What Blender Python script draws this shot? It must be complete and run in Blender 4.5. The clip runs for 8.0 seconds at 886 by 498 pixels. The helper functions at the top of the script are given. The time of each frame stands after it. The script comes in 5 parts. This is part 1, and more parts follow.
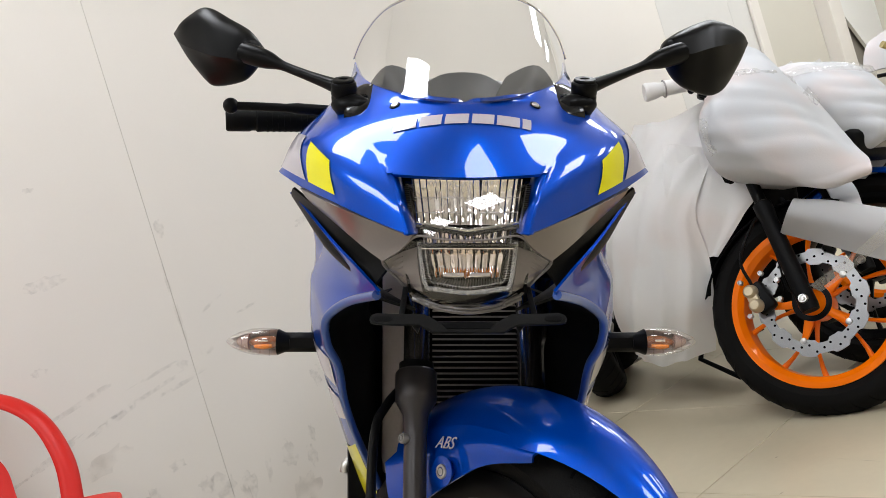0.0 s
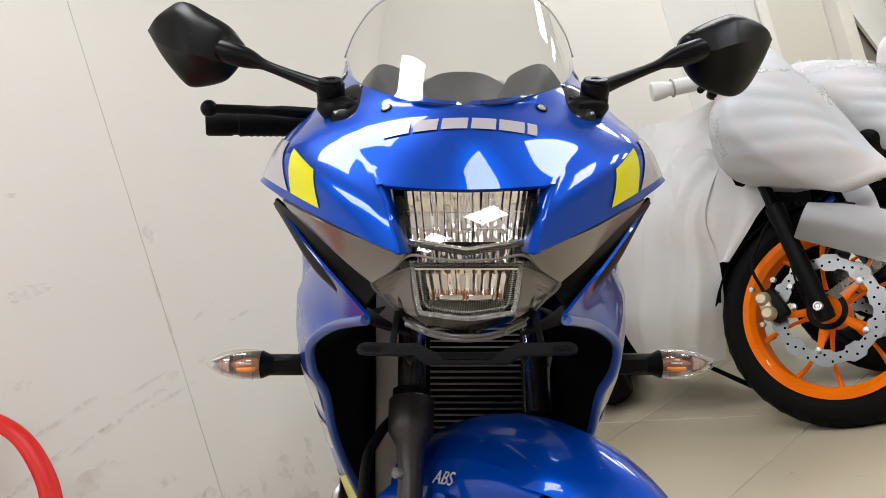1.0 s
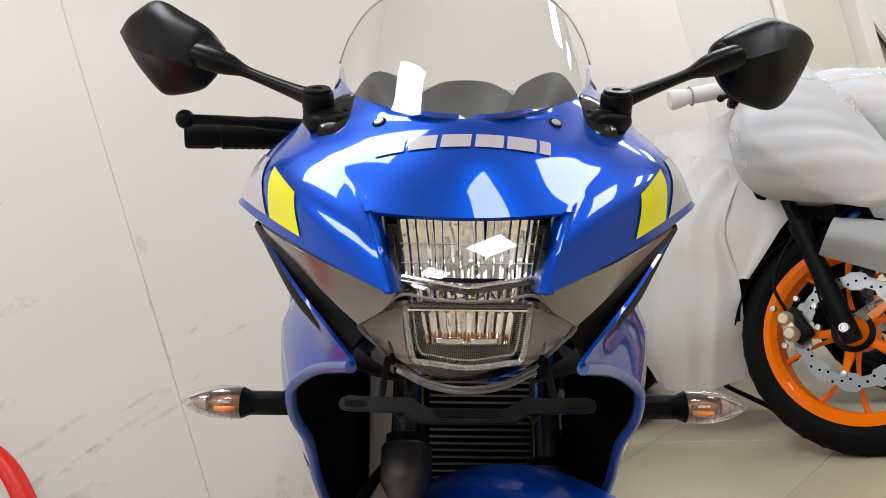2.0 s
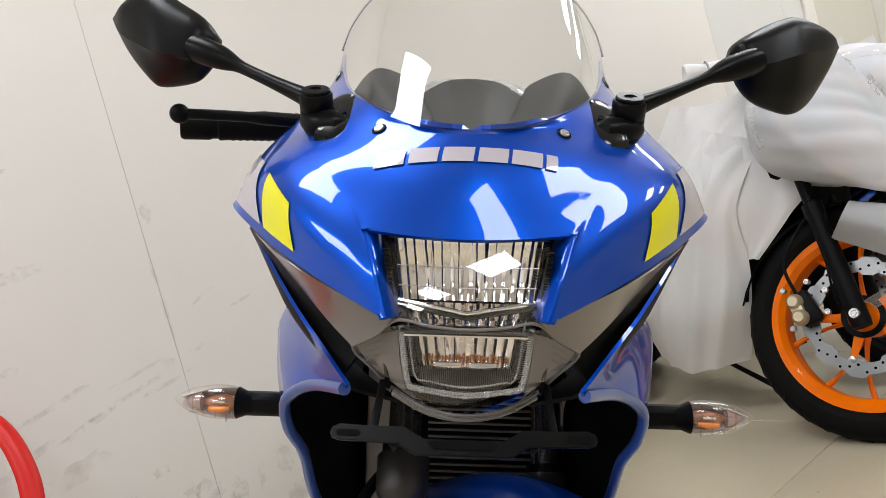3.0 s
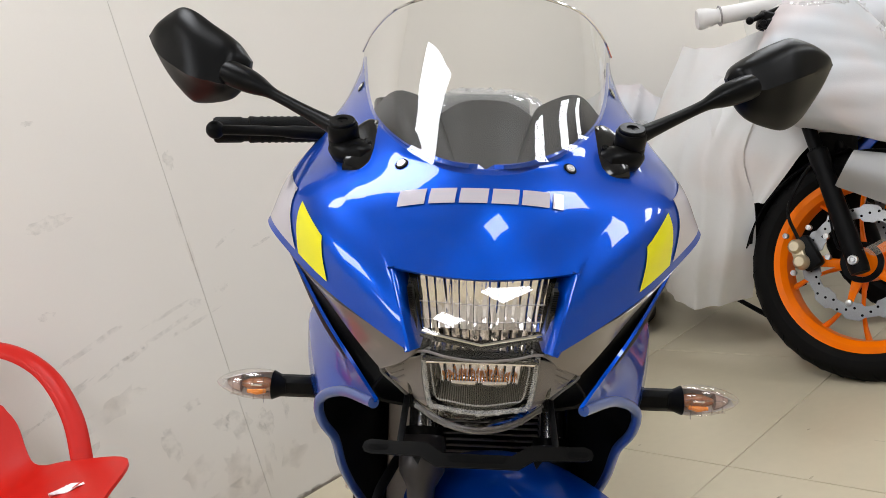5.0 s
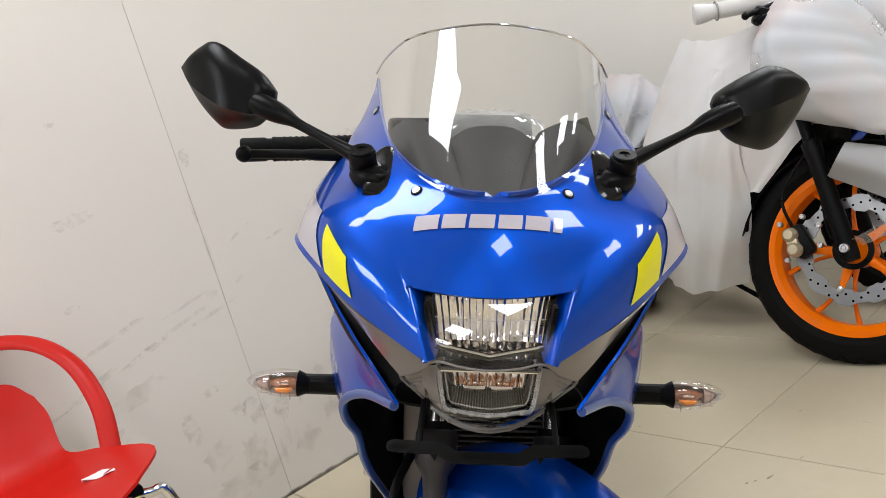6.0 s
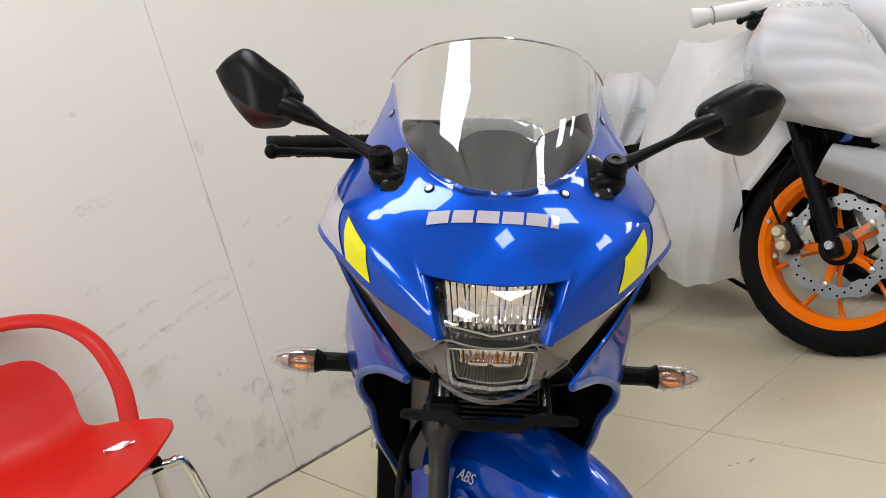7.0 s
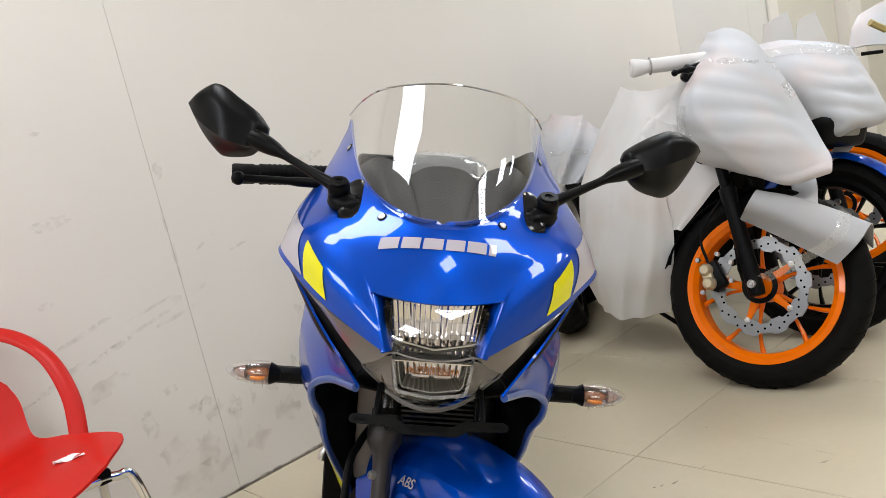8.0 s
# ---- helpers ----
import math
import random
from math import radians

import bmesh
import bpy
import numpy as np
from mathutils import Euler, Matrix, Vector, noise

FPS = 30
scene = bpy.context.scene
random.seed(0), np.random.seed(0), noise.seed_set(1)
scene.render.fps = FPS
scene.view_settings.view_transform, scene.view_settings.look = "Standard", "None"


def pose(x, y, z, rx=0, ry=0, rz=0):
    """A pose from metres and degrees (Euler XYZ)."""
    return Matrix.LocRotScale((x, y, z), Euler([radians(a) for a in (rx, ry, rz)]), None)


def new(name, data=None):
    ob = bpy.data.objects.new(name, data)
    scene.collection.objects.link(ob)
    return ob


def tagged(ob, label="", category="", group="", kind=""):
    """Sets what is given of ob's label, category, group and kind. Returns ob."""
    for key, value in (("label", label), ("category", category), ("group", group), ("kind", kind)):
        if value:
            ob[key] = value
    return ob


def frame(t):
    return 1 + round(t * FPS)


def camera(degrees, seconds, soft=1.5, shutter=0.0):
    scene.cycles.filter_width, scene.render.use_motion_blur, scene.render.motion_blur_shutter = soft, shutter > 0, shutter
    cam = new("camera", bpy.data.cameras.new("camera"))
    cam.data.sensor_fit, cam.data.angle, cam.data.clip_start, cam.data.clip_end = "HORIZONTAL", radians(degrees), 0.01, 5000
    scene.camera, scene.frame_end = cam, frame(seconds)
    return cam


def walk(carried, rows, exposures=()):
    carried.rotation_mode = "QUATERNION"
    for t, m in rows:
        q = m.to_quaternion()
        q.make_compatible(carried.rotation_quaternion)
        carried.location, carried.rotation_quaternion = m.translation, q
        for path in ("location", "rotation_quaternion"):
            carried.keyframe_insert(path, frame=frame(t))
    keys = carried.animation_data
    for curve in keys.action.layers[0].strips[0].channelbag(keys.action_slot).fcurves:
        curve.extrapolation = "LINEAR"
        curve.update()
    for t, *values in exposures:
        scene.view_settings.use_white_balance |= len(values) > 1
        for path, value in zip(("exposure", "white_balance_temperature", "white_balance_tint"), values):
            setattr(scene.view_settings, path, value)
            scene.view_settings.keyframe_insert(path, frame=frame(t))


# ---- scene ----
cam = camera(55.0, 8.0, soft=0.4)
METRES, EYE, TILT, LEAN, TURN = 0.68, 0.735, -1.0, 17.0, 0.0
ROWS = [
    (0.0, 0.0, 0.0, 0.0, 0.0, 0.0, -0.0),
    (0.5, 0.0038, 0.0585, 0.0102, 0.09, 0.51, 0.35),
    (1.0, 0.0077, 0.1232, 0.0264, 0.15, -0.07, 0.08),
    (1.5, 0.0175, 0.1977, 0.0432, 0.38, -0.07, -0.0),
    (2.0, 0.02, 0.2666, 0.0624, 0.81, 0.19, -0.46),
    (3.5, 0.0296, 0.3096, 0.1721, 1.63, -4.67, -2.03),
    (4.0, 0.0262, 0.2794, 0.211, 1.93, -5.94, -2.17),
    (4.5, 0.0215, 0.2511, 0.2479, 2.09, -7.77, -1.98),
    (6.0, 0.0108, 0.1023, 0.3674, 2.35, -10.86, -0.98),
    (6.5, -0.0005, 0.0367, 0.3907, 2.37, -11.39, -1.04),
    (7.0, 0.0, -0.0409, 0.3992, 2.48, -11.61, -1.98),
    (7.5, 0.0046, -0.1125, 0.4111, 1.95, -9.8, -3.13),
    (8.0, 0.0028, -0.1967, 0.4152, -0.65, -9.28, -4.42),
]
walk(cam, [(t, pose(0, 0, EYE, TILT, LEAN, TURN) @ pose(METRES * x, METRES * y, METRES * z, 90 + pitch, roll, yaw)) for t, x, y, z, yaw, pitch, roll in ROWS])

# ---- light and exposure ----
scene.view_settings.exposure = 0.0
world = bpy.data.worlds.new("room_air")
scene.world = world
world.use_nodes = True
world.node_tree.nodes["Background"].inputs[0].default_value = (0.9, 0.95, 1.0, 1)
world.node_tree.nodes["Background"].inputs[1].default_value = 0.02
PANEL_GLOW = 18.0


# ---- materials ----
def mat(name, color, rough=0.5, metal=0.0, grain=0.0, grain_size=200.0, stain=0.0, stain_size=4.0, bump=0.0,
        coat=0.0, transmission=0.0, ior=1.45, sheen=0.0, island=0.0, coat_rough=0.03, alpha=1.0, sub=0.0, spec=0.5):
    m = bpy.data.materials.new(name)
    m.use_nodes = True
    nt = m.node_tree
    b = nt.nodes["Principled BSDF"]
    b.inputs["Base Color"].default_value = (*color, 1)
    b.inputs["Roughness"].default_value = rough
    b.inputs["Metallic"].default_value = metal
    b.inputs["Coat Weight"].default_value = coat
    b.inputs["Coat Roughness"].default_value = coat_rough
    b.inputs["Transmission Weight"].default_value = transmission
    b.inputs["IOR"].default_value = ior
    b.inputs["Sheen Weight"].default_value = sheen
    b.inputs["Alpha"].default_value = alpha
    b.inputs["Specular IOR Level"].default_value = spec
    if sub:
        b.inputs["Subsurface Weight"].default_value = sub
        b.inputs["Subsurface Radius"].default_value = (0.03, 0.03, 0.03)
    tc = nt.nodes.new("ShaderNodeTexCoord")
    last = None
    if grain or stain:
        def noise_node(size, detail):
            n = nt.nodes.new("ShaderNodeTexNoise")
            n.inputs["Scale"].default_value = size
            n.inputs["Detail"].default_value = detail
            nt.links.new(tc.outputs["Object"], n.inputs["Vector"])
            return n
        n1 = noise_node(grain_size, 3)
        n2 = noise_node(stain_size, 5)
        mix = nt.nodes.new("ShaderNodeMath")
        mix.operation = "MULTIPLY_ADD"
        mix.inputs[1].default_value = grain
        nt.links.new(n1.outputs["Fac"], mix.inputs[0])
        m2 = nt.nodes.new("ShaderNodeMath")
        m2.operation = "MULTIPLY_ADD"
        m2.inputs[1].default_value = stain
        m2.inputs[2].default_value = 1 - 0.5 * (grain + stain)
        nt.links.new(n2.outputs["Fac"], m2.inputs[0])
        nt.links.new(m2.outputs[0], mix.inputs[2])
        hsv = nt.nodes.new("ShaderNodeHueSaturation")
        hsv.inputs["Color"].default_value = (*color, 1)
        nt.links.new(mix.outputs[0], hsv.inputs["Value"])
        nt.links.new(hsv.outputs[0], b.inputs["Base Color"])
        rr = nt.nodes.new("ShaderNodeMath")
        rr.operation = "MULTIPLY_ADD"
        rr.inputs[1].default_value = 0.25 * rough
        rr.inputs[2].default_value = 0.875 * rough
        nt.links.new(n2.outputs["Fac"], rr.inputs[0])
        nt.links.new(rr.outputs[0], b.inputs["Roughness"])
        last = n1
    if bump and last:
        bn = nt.nodes.new("ShaderNodeBump")
        bn.inputs["Strength"].default_value = bump
        bn.inputs["Distance"].default_value = 0.002
        nt.links.new(last.outputs["Fac"], bn.inputs["Height"])
        nt.links.new(bn.outputs[0], b.inputs["Normal"])
    return m


def glowing(name, color, strength):
    m = bpy.data.materials.new(name)
    m.use_nodes = True
    nt = m.node_tree
    nt.nodes.clear()
    out = nt.nodes.new("ShaderNodeOutputMaterial")
    e = nt.nodes.new("ShaderNodeEmission")
    e.inputs[0].default_value = (*color, 1)
    e.inputs[1].default_value = strength
    nt.links.new(e.outputs[0], out.inputs[0])
    return m


def clear(name, color=(1, 1, 1), tint=0.92, gloss_rough=0.0, film=0.0):
    """Thin clear plastic: straight-through light with a Fresnel gloss on top."""
    m = bpy.data.materials.new(name)
    m.use_nodes = True
    nt = m.node_tree
    nt.nodes.clear()
    out = nt.nodes.new("ShaderNodeOutputMaterial")
    tr = nt.nodes.new("ShaderNodeBsdfTransparent")
    tr.inputs[0].default_value = (color[0] * tint, color[1] * tint, color[2] * tint, 1)
    gl = nt.nodes.new("ShaderNodeBsdfGlossy")
    gl.inputs["Roughness"].default_value = gloss_rough
    lw = nt.nodes.new("ShaderNodeLayerWeight")
    lw.inputs["Blend"].default_value = 0.5
    pw = nt.nodes.new("ShaderNodeMath")
    pw.operation = "POWER"
    pw.inputs[1].default_value = 4.5
    nt.links.new(lw.outputs["Facing"], pw.inputs[0])
    fr = nt.nodes.new("ShaderNodeMath")
    fr.operation = "MULTIPLY_ADD"
    fr.inputs[1].default_value = 0.9
    fr.inputs[2].default_value = 0.07
    nt.links.new(pw.outputs[0], fr.inputs[0])
    mix = nt.nodes.new("ShaderNodeMixShader")
    nt.links.new(fr.outputs[0], mix.inputs[0])
    nt.links.new(tr.outputs[0], mix.inputs[1])
    nt.links.new(gl.outputs[0], mix.inputs[2])
    if film:
        df = nt.nodes.new("ShaderNodeBsdfDiffuse")
        df.inputs[0].default_value = (0.8, 0.8, 0.8, 1)
        mx = nt.nodes.new("ShaderNodeMixShader")
        mx.inputs[0].default_value = film
        nt.links.new(mix.outputs[0], mx.inputs[1])
        nt.links.new(df.outputs[0], mx.inputs[2])
        mix = mx
    nt.links.new(mix.outputs[0], out.inputs[0])
    return m


BLUE = mat("blue_metallic_paint", (0.0, 0.053, 0.405), 0.35, 0.6, 0.22, 1500, 0.04, 6, coat=0.72, spec=0.0, coat_rough=0.006)
# Blue greyed and paled: the intake rim's white reflection, put into the colour.
BLUE_REFLECT = mat("blue_grey_reflection", (0.035, 0.085, 0.32), 0.35, 0.4, 0.1, 900, 0.04, 6, coat=0.9, spec=0.2)
YELLOW = mat("yellow_decal", (0.70, 0.66, 0.0), 0.35, 0, 0.03, 300, 0.04, 20, coat=0.6, spec=0.15)
SILVER = mat("silver_decal", (0.42, 0.39, 0.43), 0.4, 0.1, 0.05, 900, 0.04, 20, coat=0.8, spec=0.2)
GREY = mat("grey_bronze_paint", (0.165, 0.145, 0.135), 0.33, 0.5, 0.18, 1500, 0.08, 12, coat=0.5)
BLACK = mat("black_textured_plastic", (0.004, 0.004, 0.0043), 0.42, 0, 0.3, 900, 0.15, 30, bump=0.12, spec=0.10)
SATIN = mat("satin_black_mirror_shell", (0.0030, 0.0030, 0.0032), 0.34, 0, 0.2, 700, 0.15, 25, bump=0.02, spec=0.11)
BRKT = mat("black_bracket_plastic", (0.004, 0.0038, 0.0038), 0.3, 0, 0.2, 700, 0.15, 25, bump=0.05, spec=0.12)
GLOSS = mat("gloss_black", (0.004, 0.004, 0.0045), 0.12, 0, 0.1, 500, 0.1, 30, coat=1.0)
FOOTM = mat("moulded_gloss_black", (0.004, 0.004, 0.0045), 0.2, 0, 0.1, 500, 0.1, 30, coat=0.3, spec=0.2)
DUCT = mat("dark_duct_plastic", (0.0016, 0.0016, 0.0018), 0.6, 0, 0.3, 500, 0.2, 20, bump=0.1, spec=0.08)
RUBBER = mat("tyre_rubber", (0.0052, 0.0050, 0.0049), 0.65, 0, 0.35, 400, 0.3, 12, bump=0.3, spec=0.10)
GRIPR = mat("grip_rubber", (0.003, 0.003, 0.003), 0.5, 0, 0.3, 900, 0.2, 30, bump=0.3, spec=0.09)
FORKM = mat("fork_leg_paint", (0.042, 0.038, 0.039), 0.34, 0.4, 0.2, 900, 0.15, 20, spec=0.5)
CHROME = mat("chrome", (0.75, 0.75, 0.76), 0.08, 1.0, 0.05, 300, 0.08, 20)
TUBEM = mat("hard_chrome_tube", (0.50, 0.49, 0.49), 0.14, 0.95, 0.1, 300, 0.1, 20)
TANKM = mat("cast_alloy_tank", (0.52, 0.47, 0.46), 0.5, 0.2, 0.15, 300, 0.15, 20)
STEEL = mat("zinc_steel", (0.55, 0.54, 0.52), 0.3, 1.0, 0.15, 500, 0.2, 30)
ALLOY = mat("brushed_alloy", (0.36, 0.34, 0.34), 0.42, 0.8, 0.2, 300, 0.25, 14, bump=0.1)
FINS = mat("radiator_fins", (0.26, 0.25, 0.24), 0.45, 0.6, 0.3, 600, 0.2, 30)
MIRRORR = mat("reflector_chrome", (0.93, 0.89, 0.87), 0.06, 1.0, 0.03, 200, 0.05, 20)
SMOKE = clear("smoked_lens", (0.97, 0.96, 0.96), 0.96)
GUIDE = clear("light_guide_plastic", (1, 1, 1), 0.95, 0.02, 0.22)
RIMM = mat("frosted_lens_edge", (0.13, 0.122, 0.12), 0.28, 0, 0.2, 300, 0.15, 30)
# Chrome tinted warm: the amber bulb's reflection is put into the colour.
WARMR = mat("warm_reflector_chrome", (0.95, 0.86, 0.78), 0.10, 1.0, 0.03, 200, 0.05, 20)
CHINM = mat("taupe_chin_plastic", (0.17, 0.15, 0.145), 0.45, 0, 0.15, 400, 0.12, 30)
LENS = clear("clear_lens", (1, 1, 1), 0.97)
SCREEN = clear("windscreen_acrylic", (0.99, 0.99, 0.975), 0.99)
FILM = clear("stretch_film", (1, 1, 1), 0.97, 0.08, 0.22)
AMBER = mat("amber_reflector", (0.85, 0.24, 0.01), 0.15, 0.2, 0.1, 300, 0.1, 60, coat=0.6)
AMBERC = mat("amber_brown_plastic", (0.42, 0.16, 0.07), 0.18, 0.1, 0.35, 90, 0.3, 60, coat=0.8, bump=0.2)
PEARL = mat("silvered_plastic", (0.72, 0.68, 0.66), 0.22, 0.35, 0.1, 300, 0.1, 60)
TIPM = mat("dusky_pink_plastic", (0.42, 0.29, 0.26), 0.2, 0, 0.1, 300, 0.1, 60, coat=0.5)
DASH = mat("dash_grey_plastic", (0.040, 0.039, 0.039), 0.6, 0, 0.12, 60, 0.2, 15, spec=0.25)
ORANGE = mat("orange_rim_paint", (0.90, 0.175, 0.0), 0.3, 0, 0.06, 800, 0.08, 15, coat=0.3, spec=0.15)
DISCM = mat("brake_disc_steel", (0.29, 0.29, 0.29), 0.38, 0.9, 0.25, 400, 0.25, 30, bump=0.08)
GOLD = mat("caliper_champagne", (0.52, 0.44, 0.30), 0.4, 0.6, 0.2, 400, 0.15, 40)


def foam(name, base, tint):
    """Milky foam through which a warm paint shows in broad soft patches."""
    m = mat(name, base, 0.6, 0, 0.04, 300, 0.05, 6, bump=0.12, sub=0.15)
    nt = m.node_tree
    tc, n = nt.nodes.new("ShaderNodeTexCoord"), nt.nodes.new("ShaderNodeTexNoise")
    n.inputs["Scale"].default_value, n.inputs["Detail"].default_value = 4.5, 2
    r = nt.nodes.new("ShaderNodeMapRange")
    r.inputs["From Min"].default_value, r.inputs["From Max"].default_value = 0.48, 0.72
    mx = nt.nodes.new("ShaderNodeMix")
    mx.data_type = "RGBA"
    mx.inputs["B"].default_value = (*tint, 1)
    nt.links.new(tc.outputs["Object"], n.inputs["Vector"])
    nt.links.new(n.outputs["Fac"], r.inputs["Value"])
    nt.links.new(r.outputs[0], mx.inputs["Factor"])
    old = nt.nodes["Principled BSDF"].inputs["Base Color"].links[0].from_socket
    nt.links.new(old, mx.inputs["A"])
    nt.links.new(mx.outputs["Result"], nt.nodes["Principled BSDF"].inputs["Base Color"])
    glow = nt.nodes.new("ShaderNodeBsdfTranslucent")
    blend = nt.nodes.new("ShaderNodeMixShader")
    blend.inputs[0].default_value = 0.12
    nt.links.new(mx.outputs["Result"], glow.inputs["Color"])
    nt.links.new(nt.nodes["Principled BSDF"].outputs[0], blend.inputs[1])
    nt.links.new(glow.outputs[0], blend.inputs[2])
    nt.links.new(blend.outputs[0], nt.nodes["Material Output"].inputs["Surface"])
    return m


FOAM = foam("white_foam_sheet", (0.575, 0.59, 0.62), (0.64, 0.565, 0.555))
# Darker foam for the fender wrap: its side's shade is put into the colour.
FOAM_SHADED = foam("stiff_foam_shaded", (0.42, 0.42, 0.425), (0.42, 0.405, 0.40))
# Lighter copy of the foam: bounced and through light is put into its colour.
FOAM_BOUNCE = foam("thin_foam_bounce_lit", (0.78, 0.775, 0.775), (0.76, 0.70, 0.68))
RED = mat("red_moulded_plastic", (0.50, 0.011, 0.006), 0.38, 0, 0.05, 800, 0.10, 9, bump=0.05, spec=0.25)
WALLP = mat("cream_wall_paint", (0.70, 0.666, 0.620), 0.5, 0, 0.03, 300, 0.10, 1.6, bump=0.05)
WALLB = mat("beige_wall_paint", (0.57, 0.545, 0.475), 0.5, 0, 0.03, 300, 0.12, 1.6, bump=0.05)
# Greyer tone past the joint, darkened further to offset the near ceiling light.
WALLG = mat("grey_wall_dimmed", (0.62, 0.608, 0.583), 0.5, 0, 0.03, 300, 0.12, 1.6, bump=0.05)
TILE = mat("beige_floor_tile", (0.54, 0.475, 0.345), 0.30, 0, 0.07, 45, 0.18, 3.2)
GROUT = mat("floor_grout", (0.40, 0.345, 0.25), 0.8, 0, 0.2, 200, 0.2, 8)


def each_its_own(m):
    """Shifts a material's grain from piece to piece by the object's random number."""
    nt = m.node_tree
    tc, oi = nt.nodes.new("ShaderNodeTexCoord"), nt.nodes.new("ShaderNodeObjectInfo")
    sc, add = nt.nodes.new("ShaderNodeVectorMath"), nt.nodes.new("ShaderNodeVectorMath")
    sc.operation, add.operation = "MULTIPLY_ADD", "ADD"
    sc.inputs[1].default_value, sc.inputs[2].default_value = (37.0, 91.0, 13.0), (0.31, 0.17, 0.43)
    nt.links.new(oi.outputs["Random"], sc.inputs[0])
    nt.links.new(tc.outputs["Object"], add.inputs[0])
    nt.links.new(sc.outputs[0], add.inputs[1])
    for n in list(nt.nodes):
        if n.bl_idname == "ShaderNodeTexNoise":
            nt.links.new(add.outputs[0], n.inputs["Vector"])


each_its_own(TILE)
CEILM = mat("ceiling_white", (0.56, 0.56, 0.55), 0.7, 0, 0.05, 80, 0.06, 2)
DARKGAP = mat("dark_joint", (0.46, 0.42, 0.36), 0.9, 0, 0.2, 200, 0.3, 15)
DIRT = mat("scuff_dirt", (0.25, 0.22, 0.18), 0.9, 0, 0.3, 90, 0.3, 25)


def patchy(m, size, low, gain, most):
    """Lets a film of dirt through in patches."""
    nt = m.node_tree
    tc, n = nt.nodes.new("ShaderNodeTexCoord"), nt.nodes.new("ShaderNodeTexNoise")
    n.inputs["Scale"].default_value, n.inputs["Detail"].default_value = size, 6
    r = nt.nodes.new("ShaderNodeMapRange")
    r.inputs["From Min"].default_value, r.inputs["From Max"].default_value = low, low + gain
    r.inputs["To Max"].default_value = most
    nt.links.new(tc.outputs["Object"], n.inputs["Vector"])
    nt.links.new(n.outputs["Fac"], r.inputs["Value"])
    nt.links.new(r.outputs[0], nt.nodes["Principled BSDF"].inputs["Alpha"])


patchy(DIRT, 60, 0.40, 0.45, 0.24)
RUSTY = mat("brown_water_stain", (0.36, 0.24, 0.14), 0.9, 0, 0.3, 90, 0.3, 25)
patchy(RUSTY, 22, 0.42, 0.4, 0.22)
GREASE = mat("joint_grime", (0.07, 0.055, 0.04), 0.9, 0, 0.4, 200, 0.4, 15)
patchy(GREASE, 30, 0.38, 0.3, 0.6)
# Dark taupe for a flat panel: the opening's shade is put into the colour.
RECESS_DARK = mat("dark_recess_fill", (0.20, 0.18, 0.15), 0.7, 0, 0.1, 60, 0.2, 3)
WHITEB = mat("white_board", (0.72, 0.72, 0.70), 0.45, 0, 0.04, 100, 0.08, 2)
BRASS = mat("brass_tip", (0.5, 0.42, 0.2), 0.35, 0.9, 0.1, 300, 0.2, 40)
SIGLENS = clear("signal_lens", (1.0, 0.98, 0.97), 0.96, 0.0, 0.015)
PAPER = mat("white_tissue", (0.85, 0.80, 0.80), 0.7, 0, 0.06, 400, 0.1, 60, bump=0.2)
PANEL = glowing("lamp_diffuser", (0.945, 0.970, 1.015), PANEL_GLOW)


# ---- mesh helpers ----
def part(name, bm, material, parent=None, label="", smooth=True, sharp=38):
    me = bpy.data.meshes.new(name)
    bm.normal_update()
    bm.to_mesh(me)
    bm.free()
    if smooth:
        for p in me.polygons:
            p.use_smooth = True
        me.set_sharp_from_angle(angle=radians(sharp))
    me.materials.append(material)
    ob = new(name, me)
    if parent:
        ob.parent = parent
    if label:
        ob["label"] = label
    return ob


def thing(name, label, category, m=None, group="", kind=""):
    e = new(name)
    e.empty_display_size = 0.1
    if m is not None:
        e.matrix_world = m
    return tagged(e, label, category, group, kind)


def spline(pts, n):
    """Catmull-Rom points through pts, n to each span."""
    pts = [Vector(p) for p in pts]
    out = []
    for i in range(len(pts) - 1):
        p1, p2 = pts[i], pts[i + 1]
        p0 = pts[i - 1] if i else (Vector((-p2.x, p2.y, p2.z)) if abs(p1.x) < 1e-9 else p1 * 2 - p2)
        p3 = pts[i + 2] if i + 2 < len(pts) else p2 * 2 - p1
        for k in range(n):
            t = k / n
            out.append(0.5 * (2 * p1 + (p2 - p0) * t + (2 * p0 - 5 * p1 + 4 * p2 - p3) * t * t + (3 * p1 - p0 - 3 * p2 + p3) * t ** 3))
    out.append(pts[-1].copy())
    return out


def patch(cage, nu=6, nv=6):
    """A smooth grid of points through a cage of rows."""
    rows = [spline(r, nu) for r in cage]
    cols = [spline([r[j] for r in rows], nv) for j in range(len(rows[0]))]
    return [[cols[j][i] for j in range(len(cols))] for i in range(len(cols[0]))]


def fair(rows, steps, mirrored=0):
    """Irons the lumps out of a grid of points, its border held; the first `mirrored` points of its first column lie on the machine's middle line."""
    a = np.array([[tuple(p) for p in r] for r in rows])
    held = np.ones(a.shape[:2], bool)
    held[1:-1, 1:-1] = False
    held[1:mirrored, 0] = False

    def bend(q):
        left = np.concatenate([q[:, 1:2] * np.array([-1, 1, 1]), q[:, :-1]], 1)
        right = np.concatenate([q[:, 1:], q[:, -1:]], 1)
        up, down = np.concatenate([q[:1], q[:-1]], 0), np.concatenate([q[1:], q[-1:]], 0)
        return (left + right + up + down) / 4 - q

    for _ in range(steps):
        first = bend(a)
        first[held] = 0.0
        second = bend(first)
        second[held] = 0.0
        a = a - 0.25 * second
    return [[Vector(p) for p in r] for r in a.tolist()]


